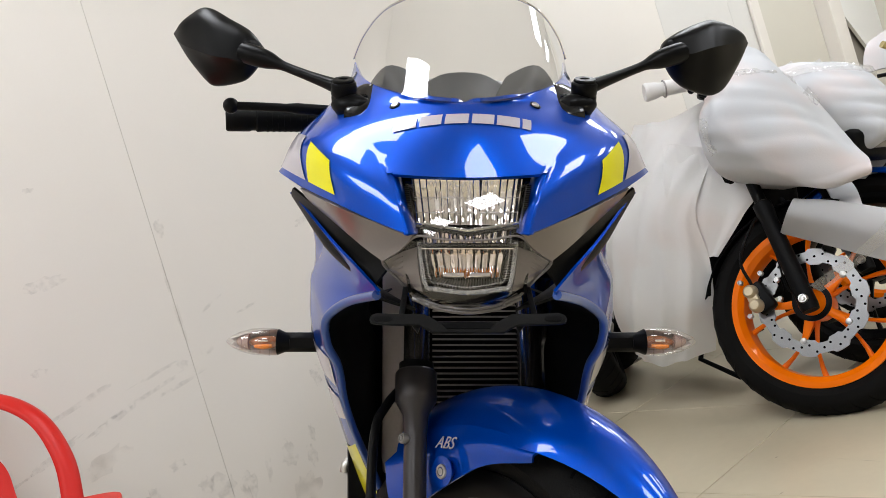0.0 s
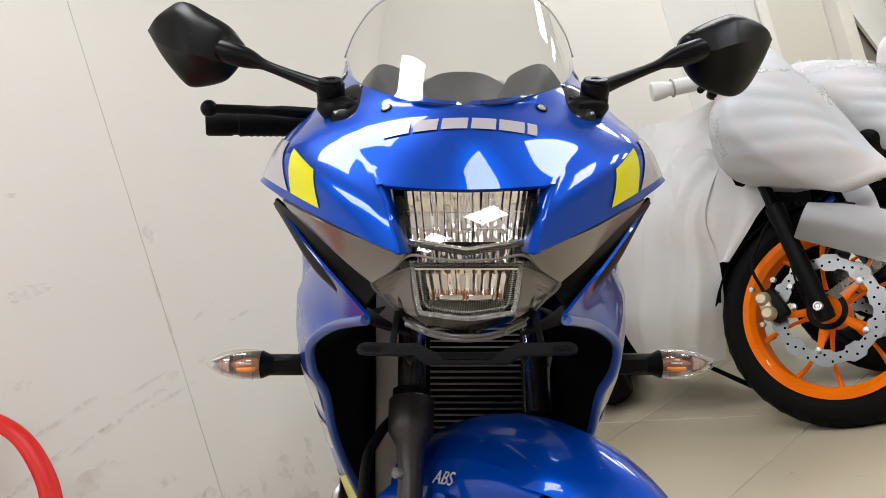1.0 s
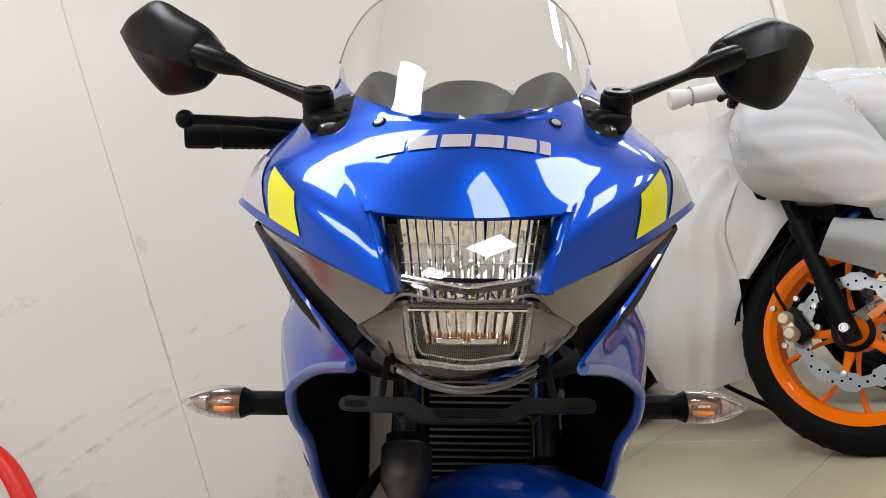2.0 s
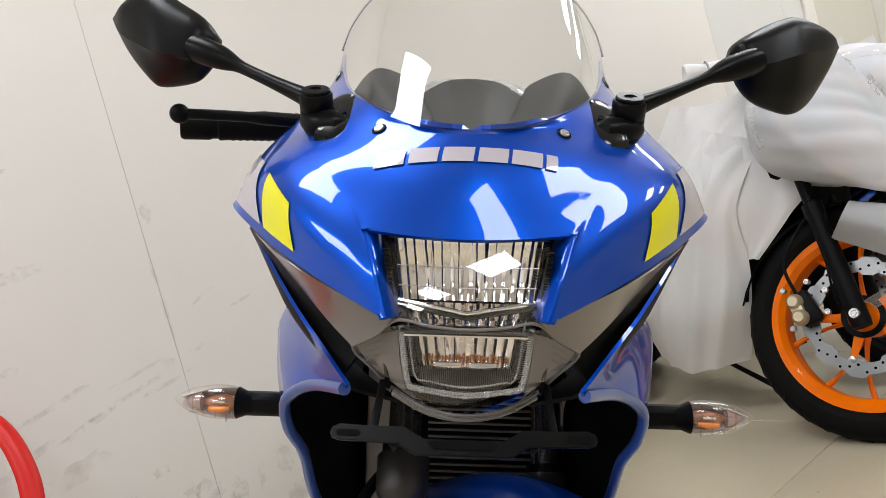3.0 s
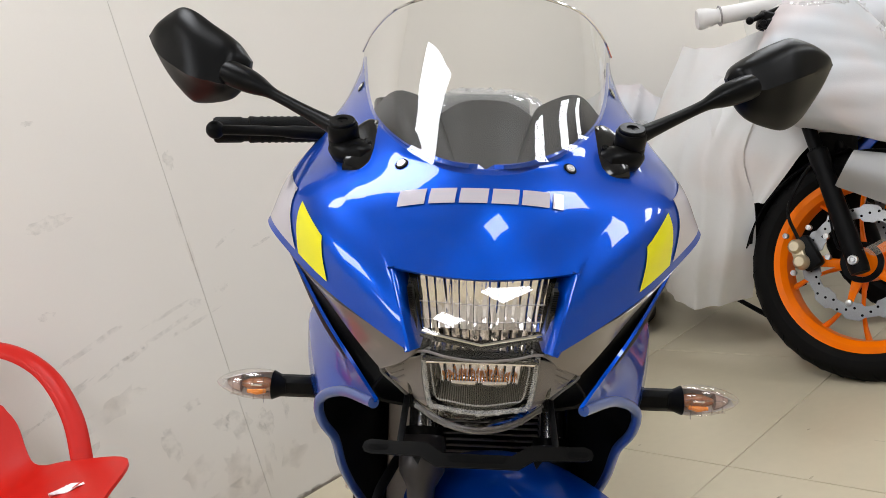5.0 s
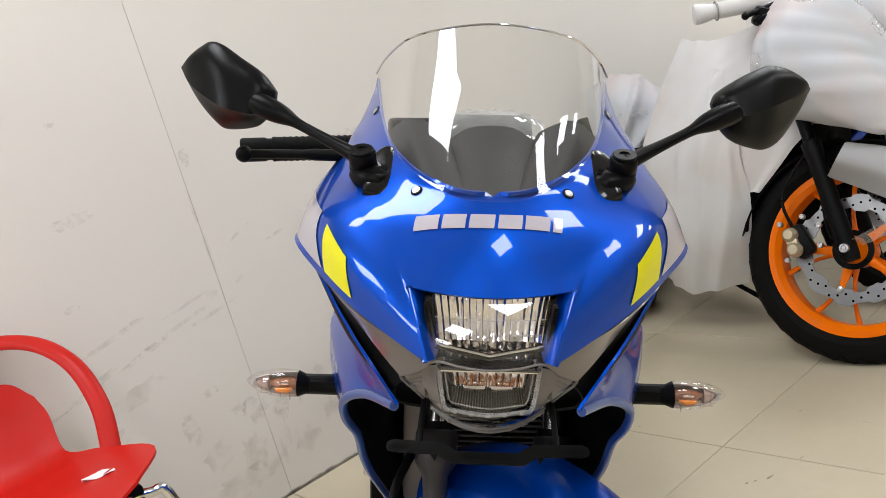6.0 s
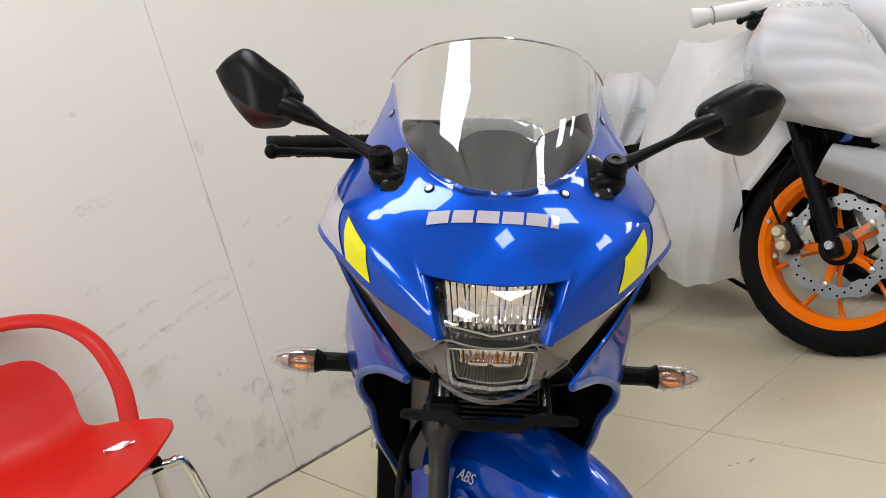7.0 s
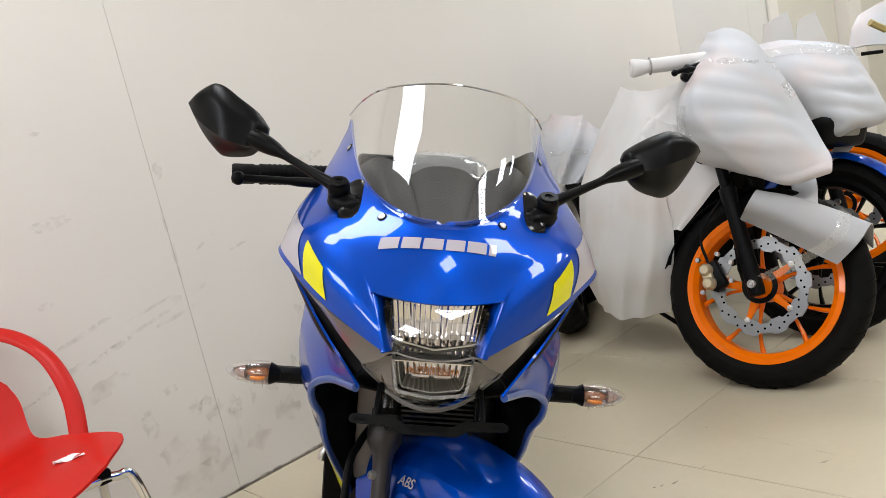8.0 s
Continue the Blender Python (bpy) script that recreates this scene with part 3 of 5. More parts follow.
# ---- wheels and forks shared by the motorcycles ----
def wheel(parent, name, centre, steer, camber, R, W, rim_mat, disc_side=0, rim_r=0.215, spokes=5, label=""):
    """A spoked wheel whose axle lies along local x; steer turns it about z. disc_side: -1 or 1, the side with a disc."""
    M = Matrix.Translation(centre) @ (steer.to_4x4() if isinstance(steer, Matrix) else pose(0, 0, 0, 0, camber, steer))
    w = new(name)
    w.parent = parent
    w.matrix_basis = M
    w.empty_display_size = 0.05
    if label:
        w["label"] = label
    AX = pose(0, 0, 0, 0, 90, 0)
    prof = []
    for k in range(13):
        a = math.pi * k / 12
        prof.append((R - 0.048 + 0.048 * math.sin(a) ** 0.8, -W / 2 * math.cos(a)))
    prof += [(rim_r + 0.004, W / 2 * 0.72), (rim_r + 0.004, -W / 2 * 0.72)]
    bm = lathe(prof, 72, AX, closed=True)
    part("tyre", bm, RUBBER, w, "black rubber tyre with slanted tread grooves")
    # tread grooves as thin dark ribs let into the shoulders
    bm = bmesh.new()
    for k in range(36):
        for s in (-1, 1):
            a0 = 2 * math.pi * (k + (0.25 if s > 0 else 0)) / 36
            pts = []
            for q in range(5):
                f = q / 4
                lat = s * W / 2 * (0.12 + 0.75 * f)
                al = math.acos(max(-1, min(1, -lat / (W / 2))))
                rr = R - 0.048 + 0.048 * math.sin(al) ** 0.8 - 0.0006
                a = a0 + 0.09 * f
                pts.append((lat, rr * math.cos(a), rr * math.sin(a)))
            add_tube(bm, pts, 0.0022, 4, 1.0, (1, 0, 0))
    part("tread", bm, DUCT, w)["kind"] = "stuff"
    # rim
    r = rim_r
    prof = [(r + 0.006, -W * 0.42), (r + 0.006, -W * 0.36), (r - 0.006, -W * 0.33), (r - 0.012, -W * 0.1), (r - 0.014, 0), (r - 0.012, W * 0.1),
            (r - 0.006, W * 0.33), (r + 0.006, W * 0.36), (r + 0.006, W * 0.42), (r - 0.010, W * 0.42), (r - 0.024, W * 0.30), (r - 0.028, 0), (r - 0.024, -W * 0.30), (r - 0.010, -W * 0.42)]
    part("rim", lathe(prof, 72, AX, closed=True), rim_mat, w)
    part("hub", lathe([(0.018, -0.05), (0.034, -0.05), (0.042, -0.02), (0.042, 0.02), (0.034, 0.05), (0.018, 0.05)], 32, AX), rim_mat, w)
    for k in range(spokes):
        for s in (-1, 1):
            a = 2 * math.pi * k / spokes + 0.3
            pts, rad = [], []
            for q in range(6):
                f = q / 5
                rr = 0.038 + (r - 0.022 - 0.038) * f
                aa = a + s * (0.10 + 0.20 * f ** 1.3)
                pts.append((0, rr * math.cos(aa), rr * math.sin(aa)))
                rad.append(0.0084 - 0.0036 * math.sin(math.pi * f))
            part("spoke", tube(pts, rad, 8, 1.3, (1, 0, 0)), rim_mat, w)
    # valve
    part("valve", tube([(0, r - 0.03, 0.0), (0.004, r - 0.055, 0.004)], 0.004, 8), BLACK, w)
    if disc_side:
        x = disc_side * 0.055
        bm = bmesh.new()
        n = 180
        rows = []
        for k in range(n):
            a = 2 * math.pi * k / n
            wob = 0.004 * (1 if math.sin(a * 10) > 0 else -1) * min(1, 4 * abs(math.sin(a * 10)))
            rows.append([Vector((x + dx, rr * math.cos(a), rr * math.sin(a))) for dx, rr in ((-0.002, 0.103 - wob), (0.002, 0.103 - wob), (0.002, 0.138 + wob), (-0.002, 0.138 + wob))])
        rows.append(rows[0])
        add_grid(bm, rows, close=True)
        bmesh.ops.remove_doubles(bm, verts=bm.verts, dist=1e-5)
        bmesh.ops.recalc_face_normals(bm, faces=bm.faces)
        d = part("brake_disc", bm, DISCM, w, "drilled wavy steel brake disc", sharp=30)
        # drill holes: dark recess rings
        bm = bmesh.new()
        for k in range(40):
            a = 2 * math.pi * k / 40
            rr = (0.113, 0.121, 0.129)[k % 3]
            add_tube(bm, [(x + disc_side * 0.0023, rr * math.cos(a), rr * math.sin(a)), (x - disc_side * 0.0035, rr * math.cos(a), rr * math.sin(a))], 0.0034, 8)
        part("drill_hole", bm, DUCT, d)["kind"] = "stuff"
        for k in range(5):
            a = 2 * math.pi * k / 5 + 0.3
            pts = [(x - disc_side * 0.004, 0.042 * math.cos(a), 0.042 * math.sin(a)), (x - disc_side * 0.004, 0.1 * math.cos(a), 0.1 * math.sin(a))]
            part("disc_arm", tube(pts, [0.012, 0.0075], 8, 0.4, (1, 0, 0)), rim_mat, w)
            part("disc_bolt", lathe([(0, 0.004), (0.004, 0.004), (0.008, 0.003), (0.0095, -0.002), (0, -0.002)], 14,
                                    align((x + disc_side * 0.002, 0.104 * math.cos(a), 0.104 * math.sin(a)), (disc_side, 0, 0))), STEEL, w)
        part("sensor_ring", lathe([(0.036, 0.0), (0.050, 0.0), (0.050, 0.004), (0.036, 0.004)], 48, align((x, 0, 0), (disc_side, 0, 0)), closed=True), BLACK, w)
    return w


def front_end(steer, rake=25.0):
    """Forward, right and up along the steering axis of a turned front end."""
    st, rk = radians(steer), radians(rake)
    ahead = Vector((0, -math.cos(rk), math.sin(rk)))
    fwd = Vector((1, 0, 0)) * math.sin(st) + ahead * math.cos(st)
    rgt = Vector((-1, 0, 0)) * math.cos(st) + ahead * math.sin(st)
    return fwd, rgt, Vector((0, math.sin(rk), math.cos(rk)))


# ---- the blue sport motorcycle on its side stand ----
BIKE = pose(0, 0, EYE, TILT, LEAN, TURN) @ pose(0.023, 0, -0.76)
bike = thing("motorcycle", "blue sport motorcycle with yellow and silver decals on its side stand", "motorcycle", BIKE)

# upper cowl: half cage from the lamp back to the screen's end, hood inside the crease, cheek outside
HOOD = [[(0, 0.798, 0.827), (0.038, 0.802, 0.8285)], [(0, 0.8210, 0.8665), (0.045, 0.8290, 0.8645)], [(0, 0.845, 0.893), (0.054, 0.855, 0.890)],
        [(0, 0.862, 0.909), (0.060, 0.880, 0.909)], [(0.045, 0.873, 0.915), (0.088, 0.912, 0.922)], [(0.095, 0.940, 0.940), (0.115, 0.965, 0.940)],
        [(0.122, 1.030, 0.970), (0.136, 1.055, 0.965)], [(0.145, 1.175, 1.018), (0.150, 1.178, 1.0)]]
CREASE = [(0.076, 0.814, 0.832), (0.092, 0.843, 0.857), (0.114, 0.871, 0.878), (0.128, 0.908, 0.898), (0.145, 0.948, 0.911), (0.160, 1.005, 0.926), (0.168, 1.085, 0.944), (0.166, 1.18, 0.965)]
CHEEK = [[(0.066, 0.792, 0.803), (0.057, 0.777, 0.774)], [(0.093, 0.815, 0.824), (0.089, 0.803, 0.787)], [(0.133, 0.851, 0.847), (0.132, 0.840, 0.807)],
         [(0.164, 0.897, 0.870), (0.172, 0.893, 0.826)], [(0.185, 0.948, 0.883), (0.207, 0.953, 0.847)], [(0.195, 1.02, 0.896), (0.209, 1.04, 0.850)],
         [(0.194, 1.10, 0.90), (0.202, 1.12, 0.855)], [(0.18, 1.18, 0.91), (0.190, 1.20, 0.860)]]
hood_rows = patch([a + [c] for a, c in zip(HOOD, CREASE)], 8, 6)
base = spline([a[0] for a, c in zip(HOOD[3:], CREASE)], 6)
for i, r in enumerate(hood_rows):
    shift = (base[i - 18] if i >= 18 else Vector((0, r[0].y, r[0].z))) - r[0]
    for j in range(9):
        r[j] = r[j] + shift * (1 - j / 8) ** 2
crease = np.array([tuple(r[-1]) for r in hood_rows])
for _ in range(60):
    second = np.zeros_like(crease)
    second[1:-1] = (crease[:-2] + crease[2:]) / 2 - crease[1:-1]
    crease[2:-2] -= 0.25 * ((second[1:-3] + second[3:-1]) / 2 - second[2:-2])
crease = [Vector(p) for p in crease.tolist()]
for r, p in zip(hood_rows, crease):
    r[-1] = p
hood_rows = fair(hood_rows, 130, 18)
cheek_rows = patch([[c] + b for c, b in zip(CREASE, CHEEK)], 8, 6)
for r, p in zip(cheek_rows, crease):
    r[0] = p
cheek_rows = fair(cheek_rows, 200)
lip = [[p, p + Vector((-0.002, 0.003, -0.002)), p + Vector((-0.006, 0.010, 0.0))] for p in [r[-1] for r in cheek_rows]]
liner = [[p + Vector((-0.004, 0.008, 0.0)), p + Vector((-0.012, 0.05, -0.010)), p + Vector((-0.03, 0.11, -0.02))] for p in [r[-1] for r in cheek_rows[3:]]]
# the returned edge round the lamp opening: a lit flange, then a wall going in
eye_top = [[p, p + Vector((0, 0.003, -0.002)), p + Vector((0, 0.006, -0.0022))] for p in hood_rows[0]]
eye_roof = [[p + Vector((0, 0.005, -0.0020)), p + Vector((0, 0.015, 0.0)), p + Vector((0, 0.026, 0.002))] for p in hood_rows[0]]
eye_side = [[p, p + Vector((-0.0025, -0.0005, 0)), p + Vector((-0.0065, 0.004, 0)), p + Vector((-0.0095, 0.009, 0)), p + Vector((-0.0105, 0.034, 0.002))] for p in cheek_rows[0]]
bm = shell([(hood_rows, False), (flipx(hood_rows), True), (cheek_rows, False), (flipx(cheek_rows), True)], 0.0035)
cowl = part("upper_cowl", bm, BLUE, bike, "blue metallic upper fairing cowl", sharp=28)
bm = shell([(lip, False), (flipx(lip), True), (eye_top, False), (flipx(eye_top), True), (eye_side, False), (flipx(eye_side), True)], 0.002)
part("cowl_edge", bm, BLUE, cowl, sharp=50)
pair("cowl_liner", liner, 0.002, DUCT, cowl)
pair("lamp_roof", eye_roof, 0.001, DUCT, cowl)

for rows, s in ((cheek_rows, 1), (flipx(cheek_rows), -1)):
    L = 0.0012 if s > 0 else -0.0012
    part("yellow_decal", shell([(decal(rows, [(0.453, 0.430), (0.905, 0.390), (0.905, 0.274), (0.51, 0.300)], L), s < 0)], 0.0), YELLOW, cowl, "bright yellow decal")
    part("silver_decal", shell([(decal(rows, [(0.42, 0.500), (0.45, 0.66), (0.93, 0.585), (0.905, 0.405)], L), s < 0)], 0.0), SILVER, cowl, "silver grey decal")

# maker's mark drawn as plain slanted blocks
full = [list(reversed(l)) + r[1:] for l, r in zip(flipx(hood_rows), hood_rows)]
for c, w in ((-0.0600, 0.0118), (-0.0345, 0.0112), (-0.0090, 0.0118), (0.0165, 0.0112), (0.0415, 0.0118), (0.0600, 0.0048)):
    quad = []
    for dx, vv in ((0.0012 - w, 0.290), (w + 0.0004, 0.290), (w - 0.0012, 0.222), (-w - 0.0004, 0.222)):
        row = full[int(vv * (len(full) - 1))]
        best = min(range(len(row)), key=lambda j: abs(row[j].x - (c + dx)))
        lo = best if row[best].x <= c + dx else best - 1
        f = (c + dx - row[lo].x) / (row[lo + 1].x - row[lo].x)
        quad.append(((lo + f) / (len(row) - 1), vv))
    part("emblem_block", shell([(decal(full, quad, 0.0012, 5), False)], 0.0), SILVER, cowl, "pale silver emblem block")

# windscreen
EDGE = [r[0] for r in hood_rows[3 * 6:]]
TOPARC = spline([(0, 1.036, 1.073), (0.050, 1.047, 1.069), (0.096, 1.078, 1.059), (0.127, 1.128, 1.040), (0.147, 1.182, 1.020)], 6)
half = []
for i in range(-1, 7):
    f = i / 6 if i >= 0 else -0.05
    row = []
    for a, b in zip(EDGE, TOPARC):
        p = a + (b - a) * f
        w = (b - a).length
        row.append(p + Vector((0.25 * p.x, -0.6, 0.75)) * (0.17 * w * max(f, 0) * (1 - f) ** 2) + Vector((0, -0.002, 0.004)))
    half.append(row)
screen = part("windscreen", both(half, 0.0), SCREEN, bike, "clear curved acrylic windscreen")
screen.visible_shadow = False
rim = [Vector((-p.x, p.y, p.z)) for p in reversed(half[-1])] + half[-1][1:]
part("screen_edge", tube(rim, 0.0013, 6), CHROME, screen)
for s in (1, -1):
    for v, u in ((0.445, 0.58), (0.72, 0.30), (0.90, 0.30)):
        p, n = pick(hood_rows if s > 0 else flipx(hood_rows), u, v)
        n = n if n.dot(Vector((0, -0.5, 0.6))) > 0 else -n
        part("screw_cup", lathe([(0.0062, 0.0006), (0.0056, 0.0014), (0.0048, 0.0006), (0, 0.0004)], 18, align(p, n)), SATIN, cowl)
        bolt(cowl, p, n, 0.0042, 0.0022, STEEL, "screw")

# dash and instrument behind the screen
cage = [[(0.125, 1.06, 0.950), (0.09, 1.0, 0.975), (0.055, 1.0, 0.965), (0.045, 1.005, 0.952)], [(0.11, 1.0, 0.94), (0.08, 0.95, 0.950), (0.045, 0.945, 0.940), (0.035, 0.95, 0.930)],
        [(0.088, 0.925, 0.922), (0.052, 0.872, 0.904), (0.03, 0.862, 0.900), (0.018, 0.860, 0.898)]]
rows = patch(cage, 5, 5)
pair("inner_cowl", rows, 0.003, DASH, bike, "dark grey inner cowl behind the screen")
rows = patch([[(-0.046, 1.000, 0.950), (-0.02, 1.004, 0.964), (0.02, 1.004, 0.964), (0.046, 1.000, 0.950)], [(-0.036, 0.955, 0.929), (-0.015, 0.955, 0.938), (0.015, 0.955, 0.938), (0.036, 0.955, 0.929)],
              [(-0.019, 0.858, 0.897), (-0.008, 0.857, 0.899), (0.008, 0.857, 0.899), (0.019, 0.858, 0.897)]], 5, 5)
part("dash_panel", shell([(rows, False)], 0.003), DASH, bike)
dash = part("instrument", box(0.10, 0.05, 0.05, pose(0, 1.11, 0.947, 25), 0.012, 3), BLACK, bike, "black instrument wrapped in clear film")
rnd = random.Random(11)
rows = []
for i in range(13):
    row = []
    for j in range(25):
        a, g = math.pi * (i / 12), 2 * j / 24 - 1
        row.append(Vector((0.062 * g, 1.10 - 0.05 * math.cos(a), 0.939 + (0.040 - 0.014 * abs(g) ** 3) * math.sin(a) + 0.005 * rnd.random())))
    rows.append(row)
part("film", shell([(rows, False)], 0.0), FILM, dash, "crinkled clear protective film")

# headlamp
lamp = part("headlamp", box(0.116, 0.02, 0.12, pose(0, 0.885, 0.768), 0.004), DUCT, bike, "stacked twin headlamp behind a clear lens")
bm = bmesh.new()
for s in (-1, 1):
    add_box(bm, 0.003, 0.075, 0.105, pose(s * 0.062, 0.85, 0.770, 0, s * 8), 0.001)
add_box(bm, 0.120, 0.05, 0.003, pose(0, 0.858, 0.8245))
add_box(bm, 0.165, 0.003, 0.085, pose(0, 0.872, 0.795))
part("lamp_housing", bm, DUCT, lamp)


def facets(name, columns, tiers, y_of, tilt, seed, z_of, half_of, material):
    """A reflector of upright chrome facets: columns across, tiers down, each cell a rippled little cylinder of its own tilt."""
    rnd = random.Random(seed)
    bm = bmesh.new()
    for c in range(columns):
        for k in range(tiers):
            yaw, nod = tilt * rnd.uniform(-1, 1), 0.35 * tilt * rnd.uniform(-1, 1)
            rows = []
            for i in range(17):
                f, v = (k + i / 16) / tiers, i / 8 - 1
                row = []
                for j in range(9):
                    g = (c + j / 8) / columns
                    u = j / 4 - 1
                    w = half_of(f)
                    wide = w / columns
                    x, z = w * (2 * g - 1), z_of(f)
                    y = y_of((c + 0.5) / columns, f) + (1 - u * u) * yaw * wide * u * 1.6 + (nod * 0.012 * v - (0.0046 - 0.0016 * (tiers > 1)) * v * v) / tiers ** 2 + 0.26 * wide * u * u
                    y += 0.00032 * noise.noise(Vector((x * 420, seed, z * 110))) + 0.00016 * noise.noise(Vector((x * 900, seed, z * 330)))
                    row.append(Vector((x, y, z)))
                rows.append(row)
            add_grid(bm, rows)
    bmesh.ops.remove_doubles(bm, verts=bm.verts, dist=0.0004)
    return part(name, bm, material, lamp, "chrome reflector of upright facets", sharp=60)



def upper_bowl(g, f):
    cup = abs(math.sin(2 * math.pi * g))
    return 0.816 + 0.004 * cup


def lower_bowl(g, f):
    return 0.838 - 0.005 * f + 0.003 * abs(math.sin(2 * math.pi * g))


facets("upper_reflector", 16, 1, upper_bowl, 0.24, 5, lambda f: 0.8265 - 0.0435 * f, lambda f: 0.0530 - 0.0055 * f, MIRRORR)
facets("lower_reflector", 10, 2, lower_bowl, 0.14, 8, lambda f: 0.7785 - 0.047 * f, lambda f: 0.0445 - 0.0095 * f, WARMR)
# small amber fins low in the lower bowl stand in for the bulb's reflection
bm = bmesh.new()
for k in range(24):
    add_box(bm, 0.0010, 0.006, 0.0026, pose(-0.029 + 0.058 * k / 23, 0.8250, 0.7395 + 0.0006 * math.sin(k), 20), 0.0002, 1)
part("amber_fin", bm, AMBER, lamp, "amber fins standing in for the bulb's reflection")["kind"] = "stuff"
for s in (1, -1):
    part("cup_prong", box(0.021, 0.010, 0.0060, pose(s * 0.0130, 0.826, 0.7345, 0, 0, 0), 0.0012), MIRRORR, lamp)
for z, w in ((0.8085, 0.0495), (0.7945, 0.0480)):
    part("lens_rib", tube([(-w, 0.799, z), (0, 0.793, z - 0.001), (w, 0.799, z)], 0.0004, 5), ALLOY, lamp)
# chevron bar between the lamps
part("middle_ledge", box(0.092, 0.042, 0.0022, pose(0, 0.809, 0.7650, 3), 0.0008), GLOSS, lamp)
part("lower_roof", box(0.086, 0.040, 0.0016, pose(0, 0.813, 0.7625, 6), 0.0005), MIRRORR, lamp, "chromed roof of the lower bowl")
part("chevron_bar", tube([(-0.0475, 0.797, 0.7845), (0, 0.789, 0.7770), (0.0475, 0.797, 0.7845)], 0.0016, 8, 1.0), CHROME, lamp)
part("chevron_bar", tube([(-0.048, 0.799, 0.7812), (0, 0.791, 0.7735), (0.048, 0.799, 0.7812)], 0.0021, 8, 1.0), GLOSS, lamp)
trim = spline([(-0.0555, 0.788, 0.7665), (-0.050, 0.786, 0.7705), (-0.042, 0.783, 0.7720), (-0.025, 0.779, 0.7690), (0, 0.776, 0.7675), (0.025, 0.779, 0.7690), (0.042, 0.783, 0.7720), (0.050, 0.786, 0.7705), (0.0555, 0.788, 0.7665)], 5)
part("lens_trim", tube(trim, 0.0011, 8), CHINM, lamp, "grey lens seam")
# frame of clear light guide round the lower lamp, over a ribbed black bezel
guide = spline([(-0.0455, 0.797, 0.7665), (-0.0430, 0.796, 0.745), (-0.0390, 0.796, 0.7255), (-0.030, 0.796, 0.7225), (0, 0.795, 0.7190), (0.030, 0.796, 0.7225), (0.0390, 0.796, 0.7255), (0.0430, 0.796, 0.745), (0.0455, 0.797, 0.7665)], 5)
part("light_guide", tube(guide, 0.0021, 8), GUIDE, lamp, "clear light guide frame")
part("light_guide", tube([p + Vector((0.0045 * (-1 if p.x > 0 else 1) * min(1, abs(p.x) / 0.03), 0.003, 0.005)) for p in guide], 0.0007, 6), GUIDE, lamp)
for k in range(5):
    part("guide_tab", box(0.004, 0.003, 0.0045, pose((-0.030, -0.015, 0, 0.015, 0.030)[k], 0.794, (0.7225, 0.7205, 0.7190, 0.7205, 0.7225)[k]), 0.001), GUIDE, lamp)
bm = bmesh.new()
for k in range(46):
    x = -0.034 + 0.068 * k / 45
    add_box(bm, 0.0007, 0.044, 0.0030, pose(x, 0.822, 0.7262 + 4 * x * x, 8, 0, -160 * x))
for s in (1, -1):
    for k in range(24):
        f = k / 23
        add_box(bm, 0.0045, 0.014, 0.0008, pose(s * (0.0365 + 0.0075 * f), 0.808, 0.730 + 0.036 * f, 0, 0, s * 20))
        add_box(bm, 0.004, 0.016, 0.0010, pose(s * (0.0515 + 0.006 * f), 0.804, 0.779 + 0.040 * f))
part("ribbed_bezel", bm, SATIN, lamp, smooth=False)["kind"] = "stuff"
rows = patch([[(-0.050, 0.812, 0.770), (-0.045, 0.818, 0.770), (-0.0435, 0.826, 0.770)], [(-0.043, 0.810, 0.732), (-0.037, 0.818, 0.736), (-0.0355, 0.826, 0.738)]], 4, 4)
pair("bezel_side", flipx(rows), 0.001, DUCT, lamp)
part("lower_floor", box(0.080, 0.048, 0.002, pose(0, 0.823, 0.7240, 8), 0.0006), DUCT, lamp)
# outer lenses
rows = []
for i in range(13):
    f = i / 12
    half, mid, z = 0.060 - 0.008 * f, 0.8035 - 0.0285 * f - 0.005 * 4 * f * (1 - f), 0.8238 - 0.0555 * f
    rows.append([Vector((half * g, mid + (0.0085 + 0.0025 * f) * g * g, z + (0.001 + 0.0035 * f) * g * g)) for g in [-1 + k / 12 for k in range(25)]])
o = part("upper_lens", shell([(rows, False)], 0.0), LENS, lamp, "clear upper lens")
o.visible_shadow = False
chin = [[(-0.055, 0.789, 0.7665), (-0.03, 0.780, 0.7695), (0, 0.776, 0.7670), (0.03, 0.780, 0.7695), (0.055, 0.789, 0.7665)],
        [(-0.0805, 0.812, 0.7490), (-0.036, 0.785, 0.744), (0, 0.779, 0.744), (0.036, 0.785, 0.744), (0.0805, 0.812, 0.7490)],
        [(-0.066, 0.818, 0.7310), (-0.036, 0.795, 0.720), (0, 0.788, 0.718), (0.036, 0.795, 0.720), (0.066, 0.818, 0.7310)],
        [(-0.052, 0.826, 0.7150), (-0.027, 0.808, 0.7065), (0, 0.801, 0.7035), (0.027, 0.808, 0.7065), (0.052, 0.826, 0.7150)]]
chin_rows = patch(chin, 6, 6)
o = part("chin_lens", shell([(chin_rows, False)], 0.0), SMOKE, lamp, "smoked clear chin lens")
o.visible_shadow = False
edge = [r[0] for r in chin_rows[6:]] + chin_rows[-1][1:-1] + [r[-1] for r in reversed(chin_rows[6:])]
part("chin_rim", tube(edge, 0.0013, 8), RIMM, lamp, "clear lens rim")
part("chin_rim", tube([p + Vector((0, 0.003, -0.003)) for p in chin_rows[-1]], 0.0026, 8), RIMM, lamp)
